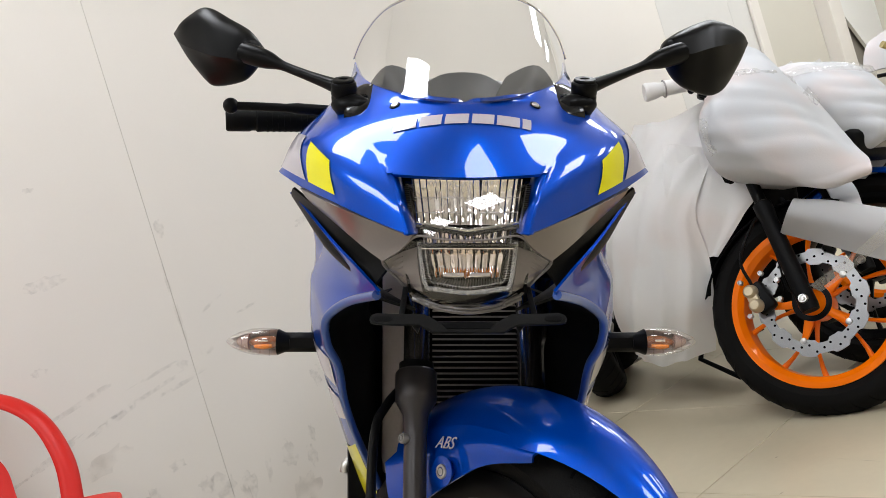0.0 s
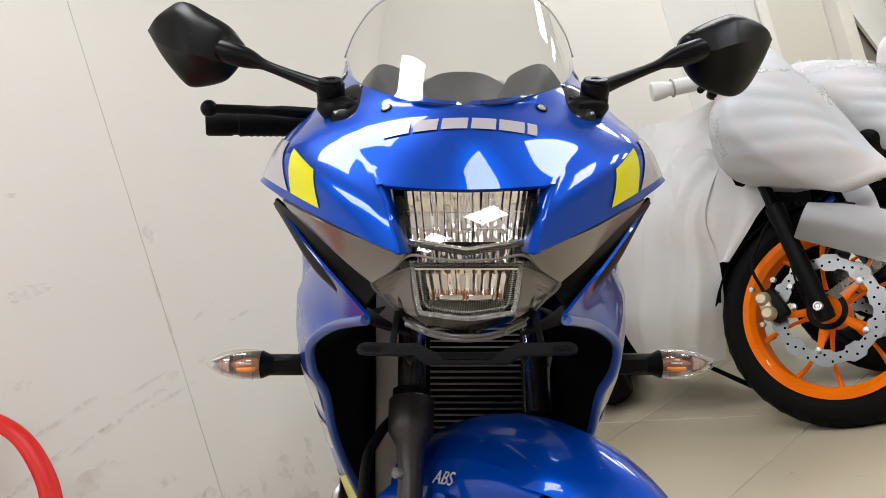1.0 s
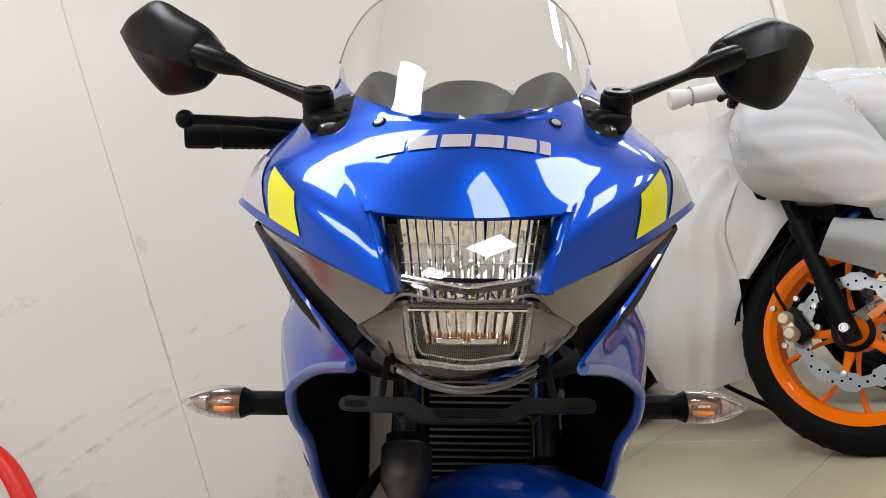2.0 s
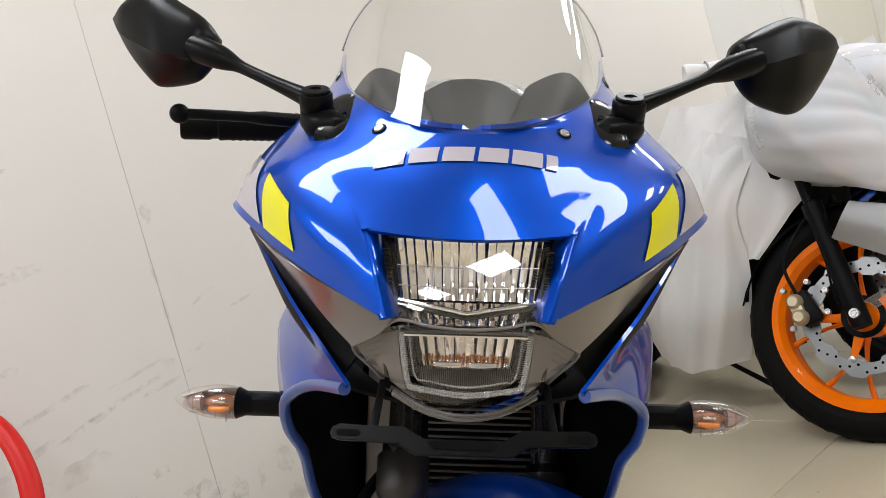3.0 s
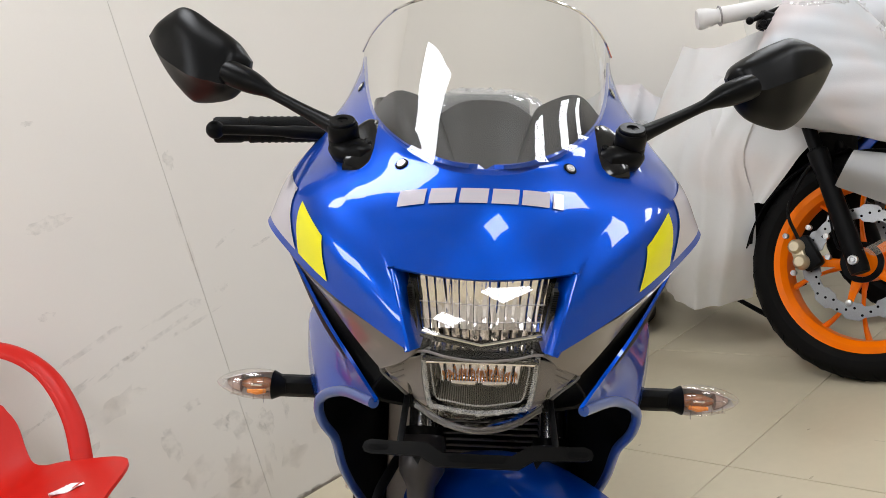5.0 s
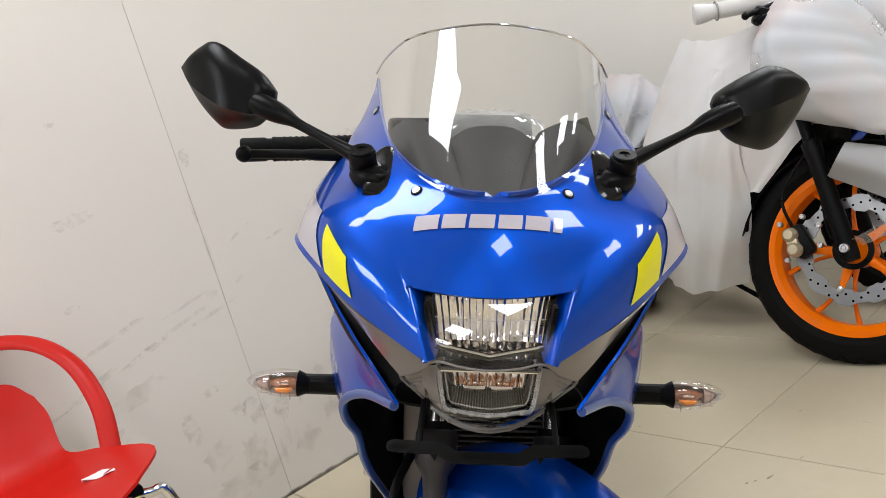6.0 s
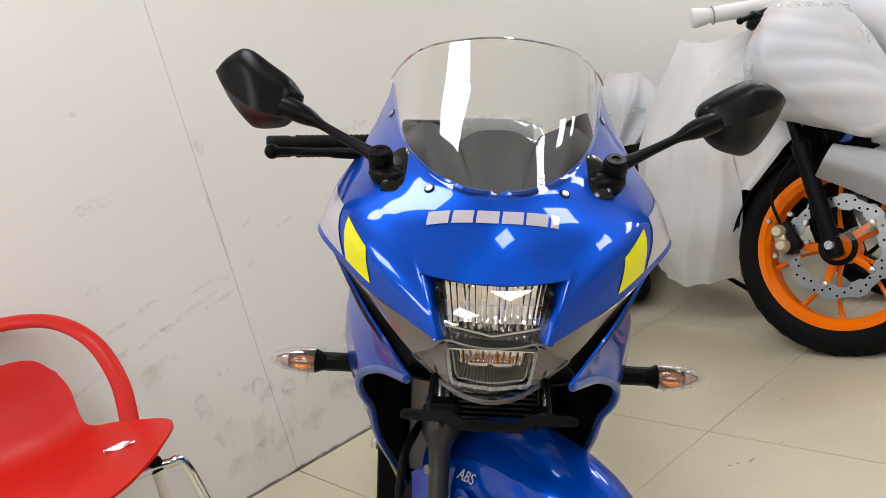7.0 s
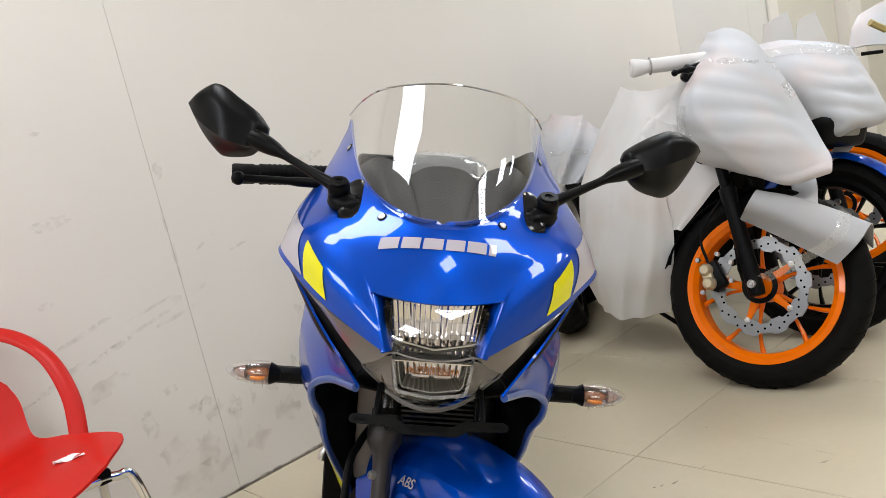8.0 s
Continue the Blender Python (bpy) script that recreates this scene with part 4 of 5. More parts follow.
for x in (-0.035, -0.010, 0.010, 0.035):
    part("rim_tab", box(0.004, 0.004, 0.005, pose(x, 0.806 + 6 * x * x, 0.7015 + 4 * x * x), 0.001), RIMM, lamp)
# taupe walls of the chin either side of the lower lamp
cage = [[(0.047, 0.806, 0.762), (0.062, 0.812, 0.757), (0.078, 0.818, 0.7485)], [(0.0455, 0.806, 0.742), (0.056, 0.812, 0.741), (0.071, 0.822, 0.7385)], [(0.041, 0.808, 0.720), (0.048, 0.815, 0.722), (0.060, 0.826, 0.7265)]]
pair("chin_wall", patch(cage, 4, 4), 0.002, CHINM, lamp, "taupe plastic wall inside the chin lens")
for s in (1, -1):
    for k in range(3):
        part("wall_rib", tube([(s * 0.0615, 0.810 + 0.001 * k, 0.753 - 0.005 * k), (s * 0.0725, 0.816, 0.747 - 0.005 * k)], 0.0007, 6), CHINM, lamp)
back = [[p + Vector((0, 0.085, 0.004)) for p in r] for r in chin_rows]
part("chin_back", shell([(back, False)], 0.002), DUCT, lamp)
part("chin_floor", shell([([[p + Vector((0, 0.006, 0.004)), p + Vector((0, 0.030, 0.008)), p + Vector((0, 0.055, 0.010))] for p in chin_rows[-1]], False)], 0.001), DUCT, lamp)

# grey strips below the cheeks, and black infill behind them
cage = [[(0.049, 0.785, 0.773), (0.090, 0.810, 0.7885), (0.134, 0.846, 0.8075), (0.172, 0.902, 0.826)],
        [(0.060, 0.795, 0.760), (0.092, 0.822, 0.773), (0.132, 0.862, 0.796), (0.169, 0.912, 0.819)],
        [(0.0785, 0.812, 0.7480), (0.098, 0.835, 0.762), (0.130, 0.874, 0.787), (0.166, 0.922, 0.814)]]
pair("grey_trim", patch(cage, 6, 5), 0.003, GREY, bike, "bronze grey trim under the cowl")
cage = [[(0.066, 0.83, 0.748), (0.096, 0.85, 0.763), (0.132, 0.885, 0.788), (0.19, 0.96, 0.83)],
        [(0.080, 0.835, 0.735), (0.105, 0.86, 0.750), (0.140, 0.90, 0.776), (0.195, 0.98, 0.825)],
        [(0.088, 0.84, 0.715), (0.115, 0.87, 0.738), (0.150, 0.92, 0.766), (0.195, 1.0, 0.82)],
        [(0.05, 0.86, 0.70), (0.09, 0.90, 0.72), (0.13, 0.95, 0.75), (0.18, 1.03, 0.81)]]
pair("infill_panel", patch(cage, 5, 4), 0.003, BLACK, bike, "matt black infill panel")

# side fairing: nose blade over the intake's arch, then the flank beside it
cage = [[(0.198, 0.985, 0.826), (0.172, 0.935, 0.800), (0.137, 0.880, 0.766), (0.105, 0.838, 0.738), (0.085, 0.815, 0.719)],
        [(0.169, 1.030, 0.768), (0.158, 0.985, 0.764), (0.138, 0.922, 0.749), (0.111, 0.858, 0.7270), (0.0865, 0.8190, 0.7180)],
        [(0.188, 1.058, 0.722), (0.170, 0.990, 0.718), (0.145, 0.927, 0.718), (0.116, 0.872, 0.7150), (0.0868, 0.8200, 0.7168)],
        [(0.151, 0.920, 0.671), (0.148, 0.910, 0.685), (0.136, 0.895, 0.697), (0.117, 0.870, 0.7070), (0.087, 0.8205, 0.7155)]]
blade = patch(cage, 6, 6)
cage = [[(0.198, 0.985, 0.826), (0.169, 1.030, 0.768), (0.188, 1.058, 0.722), (0.151, 0.920, 0.671)],
        [(0.190, 1.180, 0.790), (0.196, 1.130, 0.720), (0.188, 1.060, 0.676), (0.149, 0.935, 0.652)],
        [(0.194, 1.260, 0.700), (0.193, 1.160, 0.650), (0.180, 1.060, 0.634), (0.1405, 0.955, 0.628)],
        [(0.190, 1.300, 0.600), (0.185, 1.180, 0.588), (0.168, 1.080, 0.590), (0.1385, 0.985, 0.590)],
        [(0.180, 1.340, 0.530), (0.174, 1.220, 0.528), (0.158, 1.110, 0.540), (0.1340, 1.010, 0.560)],
        [(0.168, 1.370, 0.470), (0.162, 1.250, 0.472), (0.147, 1.140, 0.495), (0.1280, 1.040, 0.530)],
        [(0.152, 1.400, 0.390), (0.142, 1.280, 0.400), (0.128, 1.180, 0.430), (0.1130, 1.090, 0.475)],
        [(0.130, 1.420, 0.310), (0.118, 1.300, 0.330), (0.104, 1.210, 0.360), (0.0900, 1.130, 0.410)]]
flank = patch(cage, 6, 6)
rearp = patch([[p[0] + Vector((0, 0, 0)), p[0] + Vector((-0.004, 0.15, 0.0)), p[0] + Vector((-0.03, 0.30, 0.02))] for p in flank[::4]], 4, 4)
bm = shell([(blade, False), (flipx(blade), True), (flank, False), (flipx(flank), True)], 0.003)
side = part("side_fairing", bm, BLUE, bike, "blue side fairing round the air intake", sharp=40)
bm = shell([(rearp, False), (flipx(rearp), True)], 0.003)
part("side_panel", bm, BLUE, side)
# rolled rim of the intake; the white it reflects is put into its colour
rimline = [r[-1] for r in flank]
for s in (1, -1):
    part("intake_rim", tube([Vector((s * p.x, p.y, p.z)) for p in list(reversed(blade[-1])) + rimline[1:]], 0.0050, 10), BLUE_REFLECT, side)
    rows = flank if s > 0 else flipx(flank)
    L = 0.0012 * s
    for name, m, q in (("silver_decal", SILVER, [(0.28, 0.18), (0.90, 0.265), (0.90, 0.40), (0.28, 0.34)]),
                       ("silver_decal", SILVER, [(0.28, 0.41), (0.90, 0.46), (0.90, 0.575), (0.28, 0.54)]),
                       ("yellow_decal", YELLOW, [(0.40, 0.69), (0.90, 0.725), (0.90, 0.95), (0.40, 0.97)])):
        part(name, shell([(decal(rows, q, L), s < 0)], 0.0), m, side)
# black duct walls inside the intakes
duct = [[Vector(p) + Vector((-0.004, 0.004, 0)), Vector(p) + Vector((-0.016, 0.08, -0.004)), Vector(p) + Vector((-0.03, 0.24, -0.004))] for p in rimline]
pair("intake_duct", duct, 0.002, DUCT, bike, "black intake duct")
roof = []
for k, p in enumerate(blade[-1]):
    f = 1 - k / (len(blade[-1]) - 1)
    roof.append([p + Vector((-0.004 * f, 0.004, -0.002 * (1 - f))), p + Vector((-0.016 * f, 0.08, -0.004)), p + Vector((-0.03 * f, 0.24, -0.004))])
pair("duct_roof", roof, 0.002, DUCT, bike)
# Black backing added to block the view through to the bright wall.
part("engine_shroud", box(0.33, 0.03, 0.56, pose(0, 1.27, 0.55), 0.01), DUCT, bike)

# radiator
rad = part("radiator", box(0.165, 0.03, 0.22, pose(0.012, 1.185, 0.60, -6), 0.003), DUCT, bike, "black radiator with thin horizontal fins")
for k in range(26):
    part("fin", box(0.135, 0.004, 0.0022, pose(0.03, 1.1555 + 0.00082 * k, 0.505 + 0.0077 * k)), FINS, rad)
part("side_tank", box(0.046, 0.04, 0.32, pose(-0.082, 1.160, 0.62, -6), 0.006), TANKM, rad, "brushed alloy radiator tank")
part("side_tank", box(0.030, 0.04, 0.24, pose(0.118, 1.175, 0.60, -6), 0.006), GLOSS, rad, "black radiator tank")
bm = bmesh.new()
for k in range(9):
    add_box(bm, 0.010, 0.012, 0.004, pose(-0.052, 1.150 + 0.001 * k, 0.62 + 0.0085 * k))
part("side_rib", bm, BLACK, rad)
for s, x in ((1, 0.139), (-1, -0.100)):
    for z in (0.545, 0.66):
        part("lug", box(0.014, 0.006, 0.018, pose(x, 1.16, z), 0.002), BLACK, rad)

# plate bracket below the lamp
outline = [(-0.0900, 0.6948), (-0.0885, 0.6985), (-0.0836, 0.7004), (-0.065, 0.6998), (-0.0400, 0.6996), (-0.0270, 0.6928), (0.0270, 0.6928), (0.0400, 0.6996), (0.065, 0.6998), (0.0836, 0.7004), (0.0885, 0.6985), (0.0900, 0.6948),
           (0.0885, 0.6918), (0.0836, 0.6905), (0.065, 0.6900), (0.0440, 0.6894), (0.0320, 0.6830), (-0.0320, 0.6830), (-0.0440, 0.6894), (-0.065, 0.6900), (-0.0836, 0.6905), (-0.0885, 0.6918)]
br_m = Matrix.Translation((0, 0.776, 0.695)) @ pose(0, 0, 0, 62)
br = part("plate_bracket", plate([(x, (z - 0.695) / 0.88) for x, z in reversed(outline)], 0.003, br_m, 0.0008), BRKT, bike, "black number plate bracket with slotted ends")
part("channel", plate([(-0.020, -0.0095), (0.020, -0.0095), (0.024, -0.0045), (0.014, -0.0035), (-0.014, -0.0035), (-0.024, -0.0045)], 0.0008, br_m @ pose(0, 0, 0.003), 0.0002), DUCT, br)
for s in (1, -1):
    part("slot", plate([(s * x, z) for x, z in ((0.071, -0.0022), (0.084, -0.0022), (0.086, 0), (0.084, 0.0022), (0.071, 0.0022), (0.069, 0))], 0.0008, br_m @ pose(0, 0, 0.003)), DUCT, br)
    part("gusset", plate([(s * 0.040, 0.004), (s * 0.058, 0.004), (s * 0.046, -0.012)], 0.002, br_m @ pose(0, 0, -0.003)), SATIN, br)
    part("bracket_stay", tube([(s * 0.061, 0.777, 0.698), (s * 0.059, 0.82, 0.722), (s * 0.062, 0.93, 0.735)], 0.0028, 8, 0.6), BLACK, br)

# fork, front wheel and fender, turned to the stop
STEER, RAKE = 38.0, 25.0
rk = radians(RAKE)
F, RGT, UPW = front_end(STEER, RAKE)


def on_fork(z):
    return Vector((0.018, 1.032 - math.tan(rk) * (0.543 - z), z))


AXLE = on_fork(0.292)
fork = new("fork")
fork.parent = bike
for s in (1, -1):
    off = RGT * (0.092 * s)
    leg = part("fork_leg", tube([on_fork(z) + off for z in (0.25, 0.28, 0.42, 0.522, 0.544, 0.558, 0.564, 0.589, 0.592)],
                                [0.020, 0.0160, 0.0130, 0.0132, 0.0150, 0.0238, 0.0246, 0.0246, 0.0220], 20), FORKM, fork, "dark lower fork leg")
    part("fork_tube", tube([on_fork(z) + off for z in (0.56, 0.80)], 0.0155, 18), TUBEM, leg, "chromed fork tube")
    part("dust_seal", tube([on_fork(z) + off for z in (0.585, 0.600)], 0.0205, 18), BLACK, leg)
part("fork_yoke", box(0.25, 0.05, 0.035, pose(*on_fork(0.79), -24, 0, STEER), 0.01), BLACK, fork)
wheel(bike, "front_wheel", AXLE, Matrix((-RGT, -F, UPW)).transposed(), 0, 0.286, 0.090, SATIN, disc_side=-1, label="black front wheel")

# fender: a ridged strip swept round the tyre
def fender_point(a, g):
    """a: degrees above the axle's forward line; g: -1..1 across."""
    t, ph = radians(a), radians(80 * g)
    w = 0.067 * min(1.0, 0.30 + (a - 24) / 42)
    r = 0.3215 - 0.074 * (1 - math.cos(ph)) / 0.826 * min(1.0, 0.22 + (a - 24) / 58)
    return AXLE + F * (r * math.cos(t)) + UPW * (r * math.sin(t)) - RGT * (w * math.sin(ph) / 0.985)


rows = [[fender_point(25 + 82 * i / 28, -1 + 2 * j / 20) for j in range(21)] for i in range(29)]
fender = part("front_fender", shell([(rows, False)], 0.003), BLUE, bike, "glossy blue front fender", sharp=50)


def round_wheel(a, r, lat):
    t = radians(a)
    return AXLE + F * (r * math.cos(t)) + UPW * (r * math.sin(t)) + RGT * lat


# fender side plates that reach down over the fork legs
for s in (1, -1):
    cage = [[round_wheel(a, r0, s * l0), round_wheel(a, r1, s * (l0 + 0.006)), round_wheel(a, r2, s * (l0 + 0.003))]
            for a, r0, r1, r2, l0 in ((52, 0.274, 0.266, 0.258, 0.060), (66, 0.268, 0.249, 0.230, 0.066), (80, 0.266, 0.234, 0.202, 0.068), (96, 0.266, 0.226, 0.184, 0.068), (112, 0.262, 0.22, 0.176, 0.066))]
    rows = patch(cage, 5, 5)
    sp = part("side_plate", shell([(rows, s > 0)], 0.003), BLUE, fender, "blue fender side plate with a bolted boss")
    p, n = pick(rows, 0.78, 0.52)
    n = n if n.dot(RGT * s) > 0 else -n
    part("boss", lathe([(0.017, 0.002), (0.015, -0.003), (0.011, -0.006), (0, -0.006)], 20, align(p + n * 0.005, n)), BLUE, sp)
    bolt(sp, p + n * 0.003, n, 0.0085, 0.006, STEEL)
    if s > 0:
        cu = bpy.data.curves.new("letters", "FONT")
        cu.body, cu.size, cu.extrude, cu.shear = "ABS", 0.020, 0.0004, 0.25
        tx = new("lettering", cu)
        tx.parent = fender
        q, n2 = pick(rows, 0.34, 0.50)
        n2 = n2 if n2.dot(RGT * s) > 0 else -n2
        xa = (F + Vector((0, 0, -0.25))).normalized()
        za = n2
        ya = za.cross(xa).normalized()
        xa = ya.cross(za).normalized()
        mm = Matrix((xa, ya, za)).transposed().to_4x4()
        mm.translation = q + n2 * 0.0025 - xa * 0.026 - ya * 0.006
        tx.matrix_basis = mm
        cu.materials.append(SILVER)
        tx["label"] = "silver letters ABS"
bolt(fork, on_fork(0.518) + RGT * 0.108, RGT, 0.0060, 0.004, FINS)
# brake hose down the fork
hose = spline([on_fork(0.580) + RGT * 0.090 - F * 0.035, on_fork(0.556) + RGT * 0.116 - F * 0.025, on_fork(0.520) + RGT * 0.140 - F * 0.012, on_fork(0.42) + RGT * 0.148, on_fork(0.34) + RGT * 0.13], 5)
part("brake_hose", tube(hose, 0.0055, 10), BLACK, fork)

# mirrors
for s in (1, -1):
    mir = new("mirror")
    mir.parent = bike
    mir["label"] = "satin black rear-view mirror on a slim stalk"
    outline = [(-0.020, -0.026), (-0.004, -0.034), (0.012, -0.022), (0.018, 0.002), (0.011, 0.024), (0.000, 0.033), (-0.016, 0.012)]
    sp2 = [(s * p.x, p.y) for p in spline([(x, y, 0) for x, y in outline + outline[:1]], 4)[:-1]]
    nrm = Vector((0.05 * s, -0.60, 0.80)).normalized()
    foot_m = Matrix.Translation((s * 0.1085, 0.939, 0.9190)) @ nrm.to_track_quat("Z", "Y").to_matrix().to_4x4() @ pose(0, 0, 0, 0, 0, -8 * s)
    if (foot_m.to_3x3() @ Vector((0, 1, 0))).y < 0:
        foot_m = foot_m @ pose(0, 0, 0, 0, 0, 180)
    side_x = 1 if (foot_m.to_3x3() @ Vector((1, 0, 0))).x > 0 else -1
    sp2 = [(-side_x * x, y) for x, y in sp2]
    ring = [(1.15 * x, 1.12 * y) for x, y in (sp2 if s * side_x < 0 else sp2[::-1])]
    bm = bmesh.new()
    rows = [[foot_m @ Vector((k * x, k * y, h)) for x, y in ring] for k, h in ((1.0, -0.008), (1.0, 0.004), (0.95, 0.0085), (0.84, 0.0105), (0.5, 0.0112), (0.02, 0.0114))]
    add_grid(bm, rows, close=True)
    bmesh.ops.recalc_face_normals(bm, faces=bm.faces)
    part("foot", bm, FOOTM, mir, "gloss black leaf-shaped foot")
    part("web", tube([(s * 0.140, 0.943, 0.921), (s * 0.133, 0.939, 0.918), (s * 0.122, 0.934, 0.9155), (s * 0.112, 0.932, 0.915), (s * 0.104, 0.933, 0.917)], [0.0110, 0.0165, 0.0190, 0.0185, 0.0120], 18, 0.75), SATIN, mir)
    bolt(mir, foot_m @ Vector((0, -0.004, 0.010)), nrm, 0.0038, 0.004, SATIN)
    part("block", tube(spline([(s * 0.133, 0.938, 0.926), (s * 0.130, 0.934, 0.917), (s * 0.123, 0.928, 0.914), (s * 0.115, 0.928, 0.913)], 4), [0.0130] * 5 + [0.0122, 0.0115, 0.0108, 0.0102, 0.0096, 0.0090, 0.0084, 0.0076], 16, 0.75), SATIN, mir)
    part("pivot", lathe([(0, 0.0), (0.0143, 0), (0.0143, 0.0135), (0.0138, 0.0142), (0.0138, 0.0150), (0.0143, 0.0158), (0.0143, 0.0275), (0.0132, 0.029), (0.0122, 0.029), (0.0122, 0.0315), (0.0112, 0.0325), (0.0055, 0.0325), (0.0050, 0.0310), (0, 0.0310)], 28, align((s * 0.1315, 0.943, 0.9165), (0.02 * s, -0.42, 0.90))), SATIN, mir)
    st_pts = spline([(s * 0.134, 0.933, 0.9365), (s * 0.167, 0.949, 0.951), (s * 0.198, 0.964, 0.965), (s * 0.222, 0.975, 0.976), (s * 0.253, 0.988, 0.988)], 5)
    rad_ = [0.0115, 0.0104, 0.0094, 0.0087, 0.0081, 0.0077, 0.0073, 0.0070, 0.0068, 0.0067, 0.0067, 0.0069, 0.0075, 0.0088, 0.0106, 0.0124, 0.0138, 0.0147, 0.0152, 0.0154, 0.0150]
    part("stalk", tube(st_pts, rad_[:len(st_pts)], 14, 0.8), SATIN, mir)
    # shell: a domed upper face and a flatter lower one that meet in a crease, closed by the glass
    if s < 0:
        top = [(0.236, 1.000), (0.252, 1.019), (0.279, 1.036), (0.300, 1.049), (0.315, 1.053), (0.327, 1.049), (0.341, 1.040), (0.355, 1.025)]
        low = [(0.236, 1.000), (0.239, 0.984), (0.251, 0.969), (0.265, 0.961), (0.296, 0.958), (0.310, 0.964), (0.327, 0.985), (0.355, 1.025)]
        mid = [(0.236, 1.003, 1.000), (0.252, 0.980, 0.978), (0.270, 0.977, 0.979), (0.292, 0.984, 0.984), (0.312, 1.000, 0.993), (0.330, 1.017, 1.002), (0.344, 1.033, 1.012), (0.355, 1.049, 1.025)]
    else:
        top = [(0.234, 0.995), (0.240, 1.007), (0.265, 1.0225), (0.288, 1.033), (0.3035, 1.037), (0.327, 1.0325), (0.345, 1.023), (0.3525, 1.0135)]
        low = [(0.234, 0.995), (0.246, 0.970), (0.262, 0.956), (0.284, 0.949), (0.3035, 0.9475), (0.3215, 0.9585), (0.339, 0.9855), (0.3525, 1.0135)]
        mid = [(0.234, 1.003, 0.995), (0.248, 0.981, 0.987), (0.262, 0.976, 0.984), (0.280, 0.981, 0.990), (0.298, 0.989, 0.996), (0.320, 1.009, 1.003), (0.340, 1.030, 1.010), (0.3525, 1.048, 1.0135)]

    def on_rim(p):
        return Vector((p[0], 1.005 + 0.38 * (p[0] - 0.24), p[1]))

    faces, glass_ring = [], []
    for edge, up in ((top, 0.0045), (low, -0.002)):
        c0, c1, c2, c3, back_ = [], [], [], [], []
        for e, m in zip(edge, mid):
            a, b = on_rim(e), Vector(m)
            w = min(1.0, (a - b).length / 0.03)
            c0.append(a)
            c1.append(a.lerp(b, 0.33) + Vector((0, -0.0045, up)) * w)
            c2.append(a.lerp(b, 0.66) + Vector((0, -0.003, 0.7 * up)) * w)
            c3.append(b)
            back_.append(a + Vector((0, 0.010, 0)))
        rows = patch([back_, c0, c1, c2, c3], 4, 4)
        faces.append(([[Vector((s * p.x, p.y, p.z)) for p in r] for r in rows], (s > 0) == (up > 0)))
        ring = [Vector((s * p.x, p.y - 0.002, p.z)) for p in rows[0]]
        glass_ring += ring[:-1] if up > 0 else list(reversed(ring))[:-1]
    bm = shell(faces, 0.0)
    bmesh.ops.recalc_face_normals(bm, faces=bm.faces)
    part("shell", bm, SATIN, mir, sharp=24)
    g = bmesh.new()
    g.faces.new([g.verts.new(p) for p in glass_ring])
    part("glass", g, MIRRORR, mir, "mirror glass", smooth=False)

# right handlebar with lever
bar = new("handlebar")
bar.parent = bike
bar["label"] = "black handlebar grip with brake lever"
gdir = Vector((1.0, 0.25, 0.03)).normalized()
g0 = Vector((-0.306, 1.108, 0.928))
pts = [g0 + gdir * d for d in (0, 0.003, 0.03, 0.033, 0.038, 0.040, 0.05, 0.16, 0.162, 0.22)]
part("grip", tube(pts, [0.013, 0.0148, 0.0148, 0.0135, 0.0135, 0.0155, 0.0148, 0.0148, 0.012, 0.012], 18), GRIPR, bar)
bm = bmesh.new()
for k in range(14):
    add_tube(bm, [g0 + gdir * (0.052 + 0.0075 * k), g0 + gdir * (0.0555 + 0.0075 * k)], 0.0154, 18)
part("grip_ribs", bm, GRIPR, bar)
l0 = Vector((-0.276, 1.015, 0.931))
lev = spline([l0, l0 + Vector((0.05, 0.012, 0.0)), l0 + Vector((0.12, 0.03, -0.002)), l0 + Vector((0.19, 0.065, -0.004))], 5)
part("lever", tube(lev, [0.006] + [0.0065] * 6 + [0.0085] * 9, 12, 0.8), BLACK, bar)
b2 = bmesh.new()
bmesh.ops.create_uvsphere(b2, u_segments=16, v_segments=10, radius=0.0095, matrix=Matrix.Translation(l0))
part("lever_ball", b2, BLACK, bar)
part("master_cylinder", box(0.07, 0.035, 0.03, pose(-0.09, 1.13, 0.955, 0, 0, 15), 0.006), BLACK, bar)
part("switch_box", box(0.05, 0.045, 0.04, pose(-0.11, 1.15, 0.93, 0, 0, 15), 0.008), BLACK, bar)

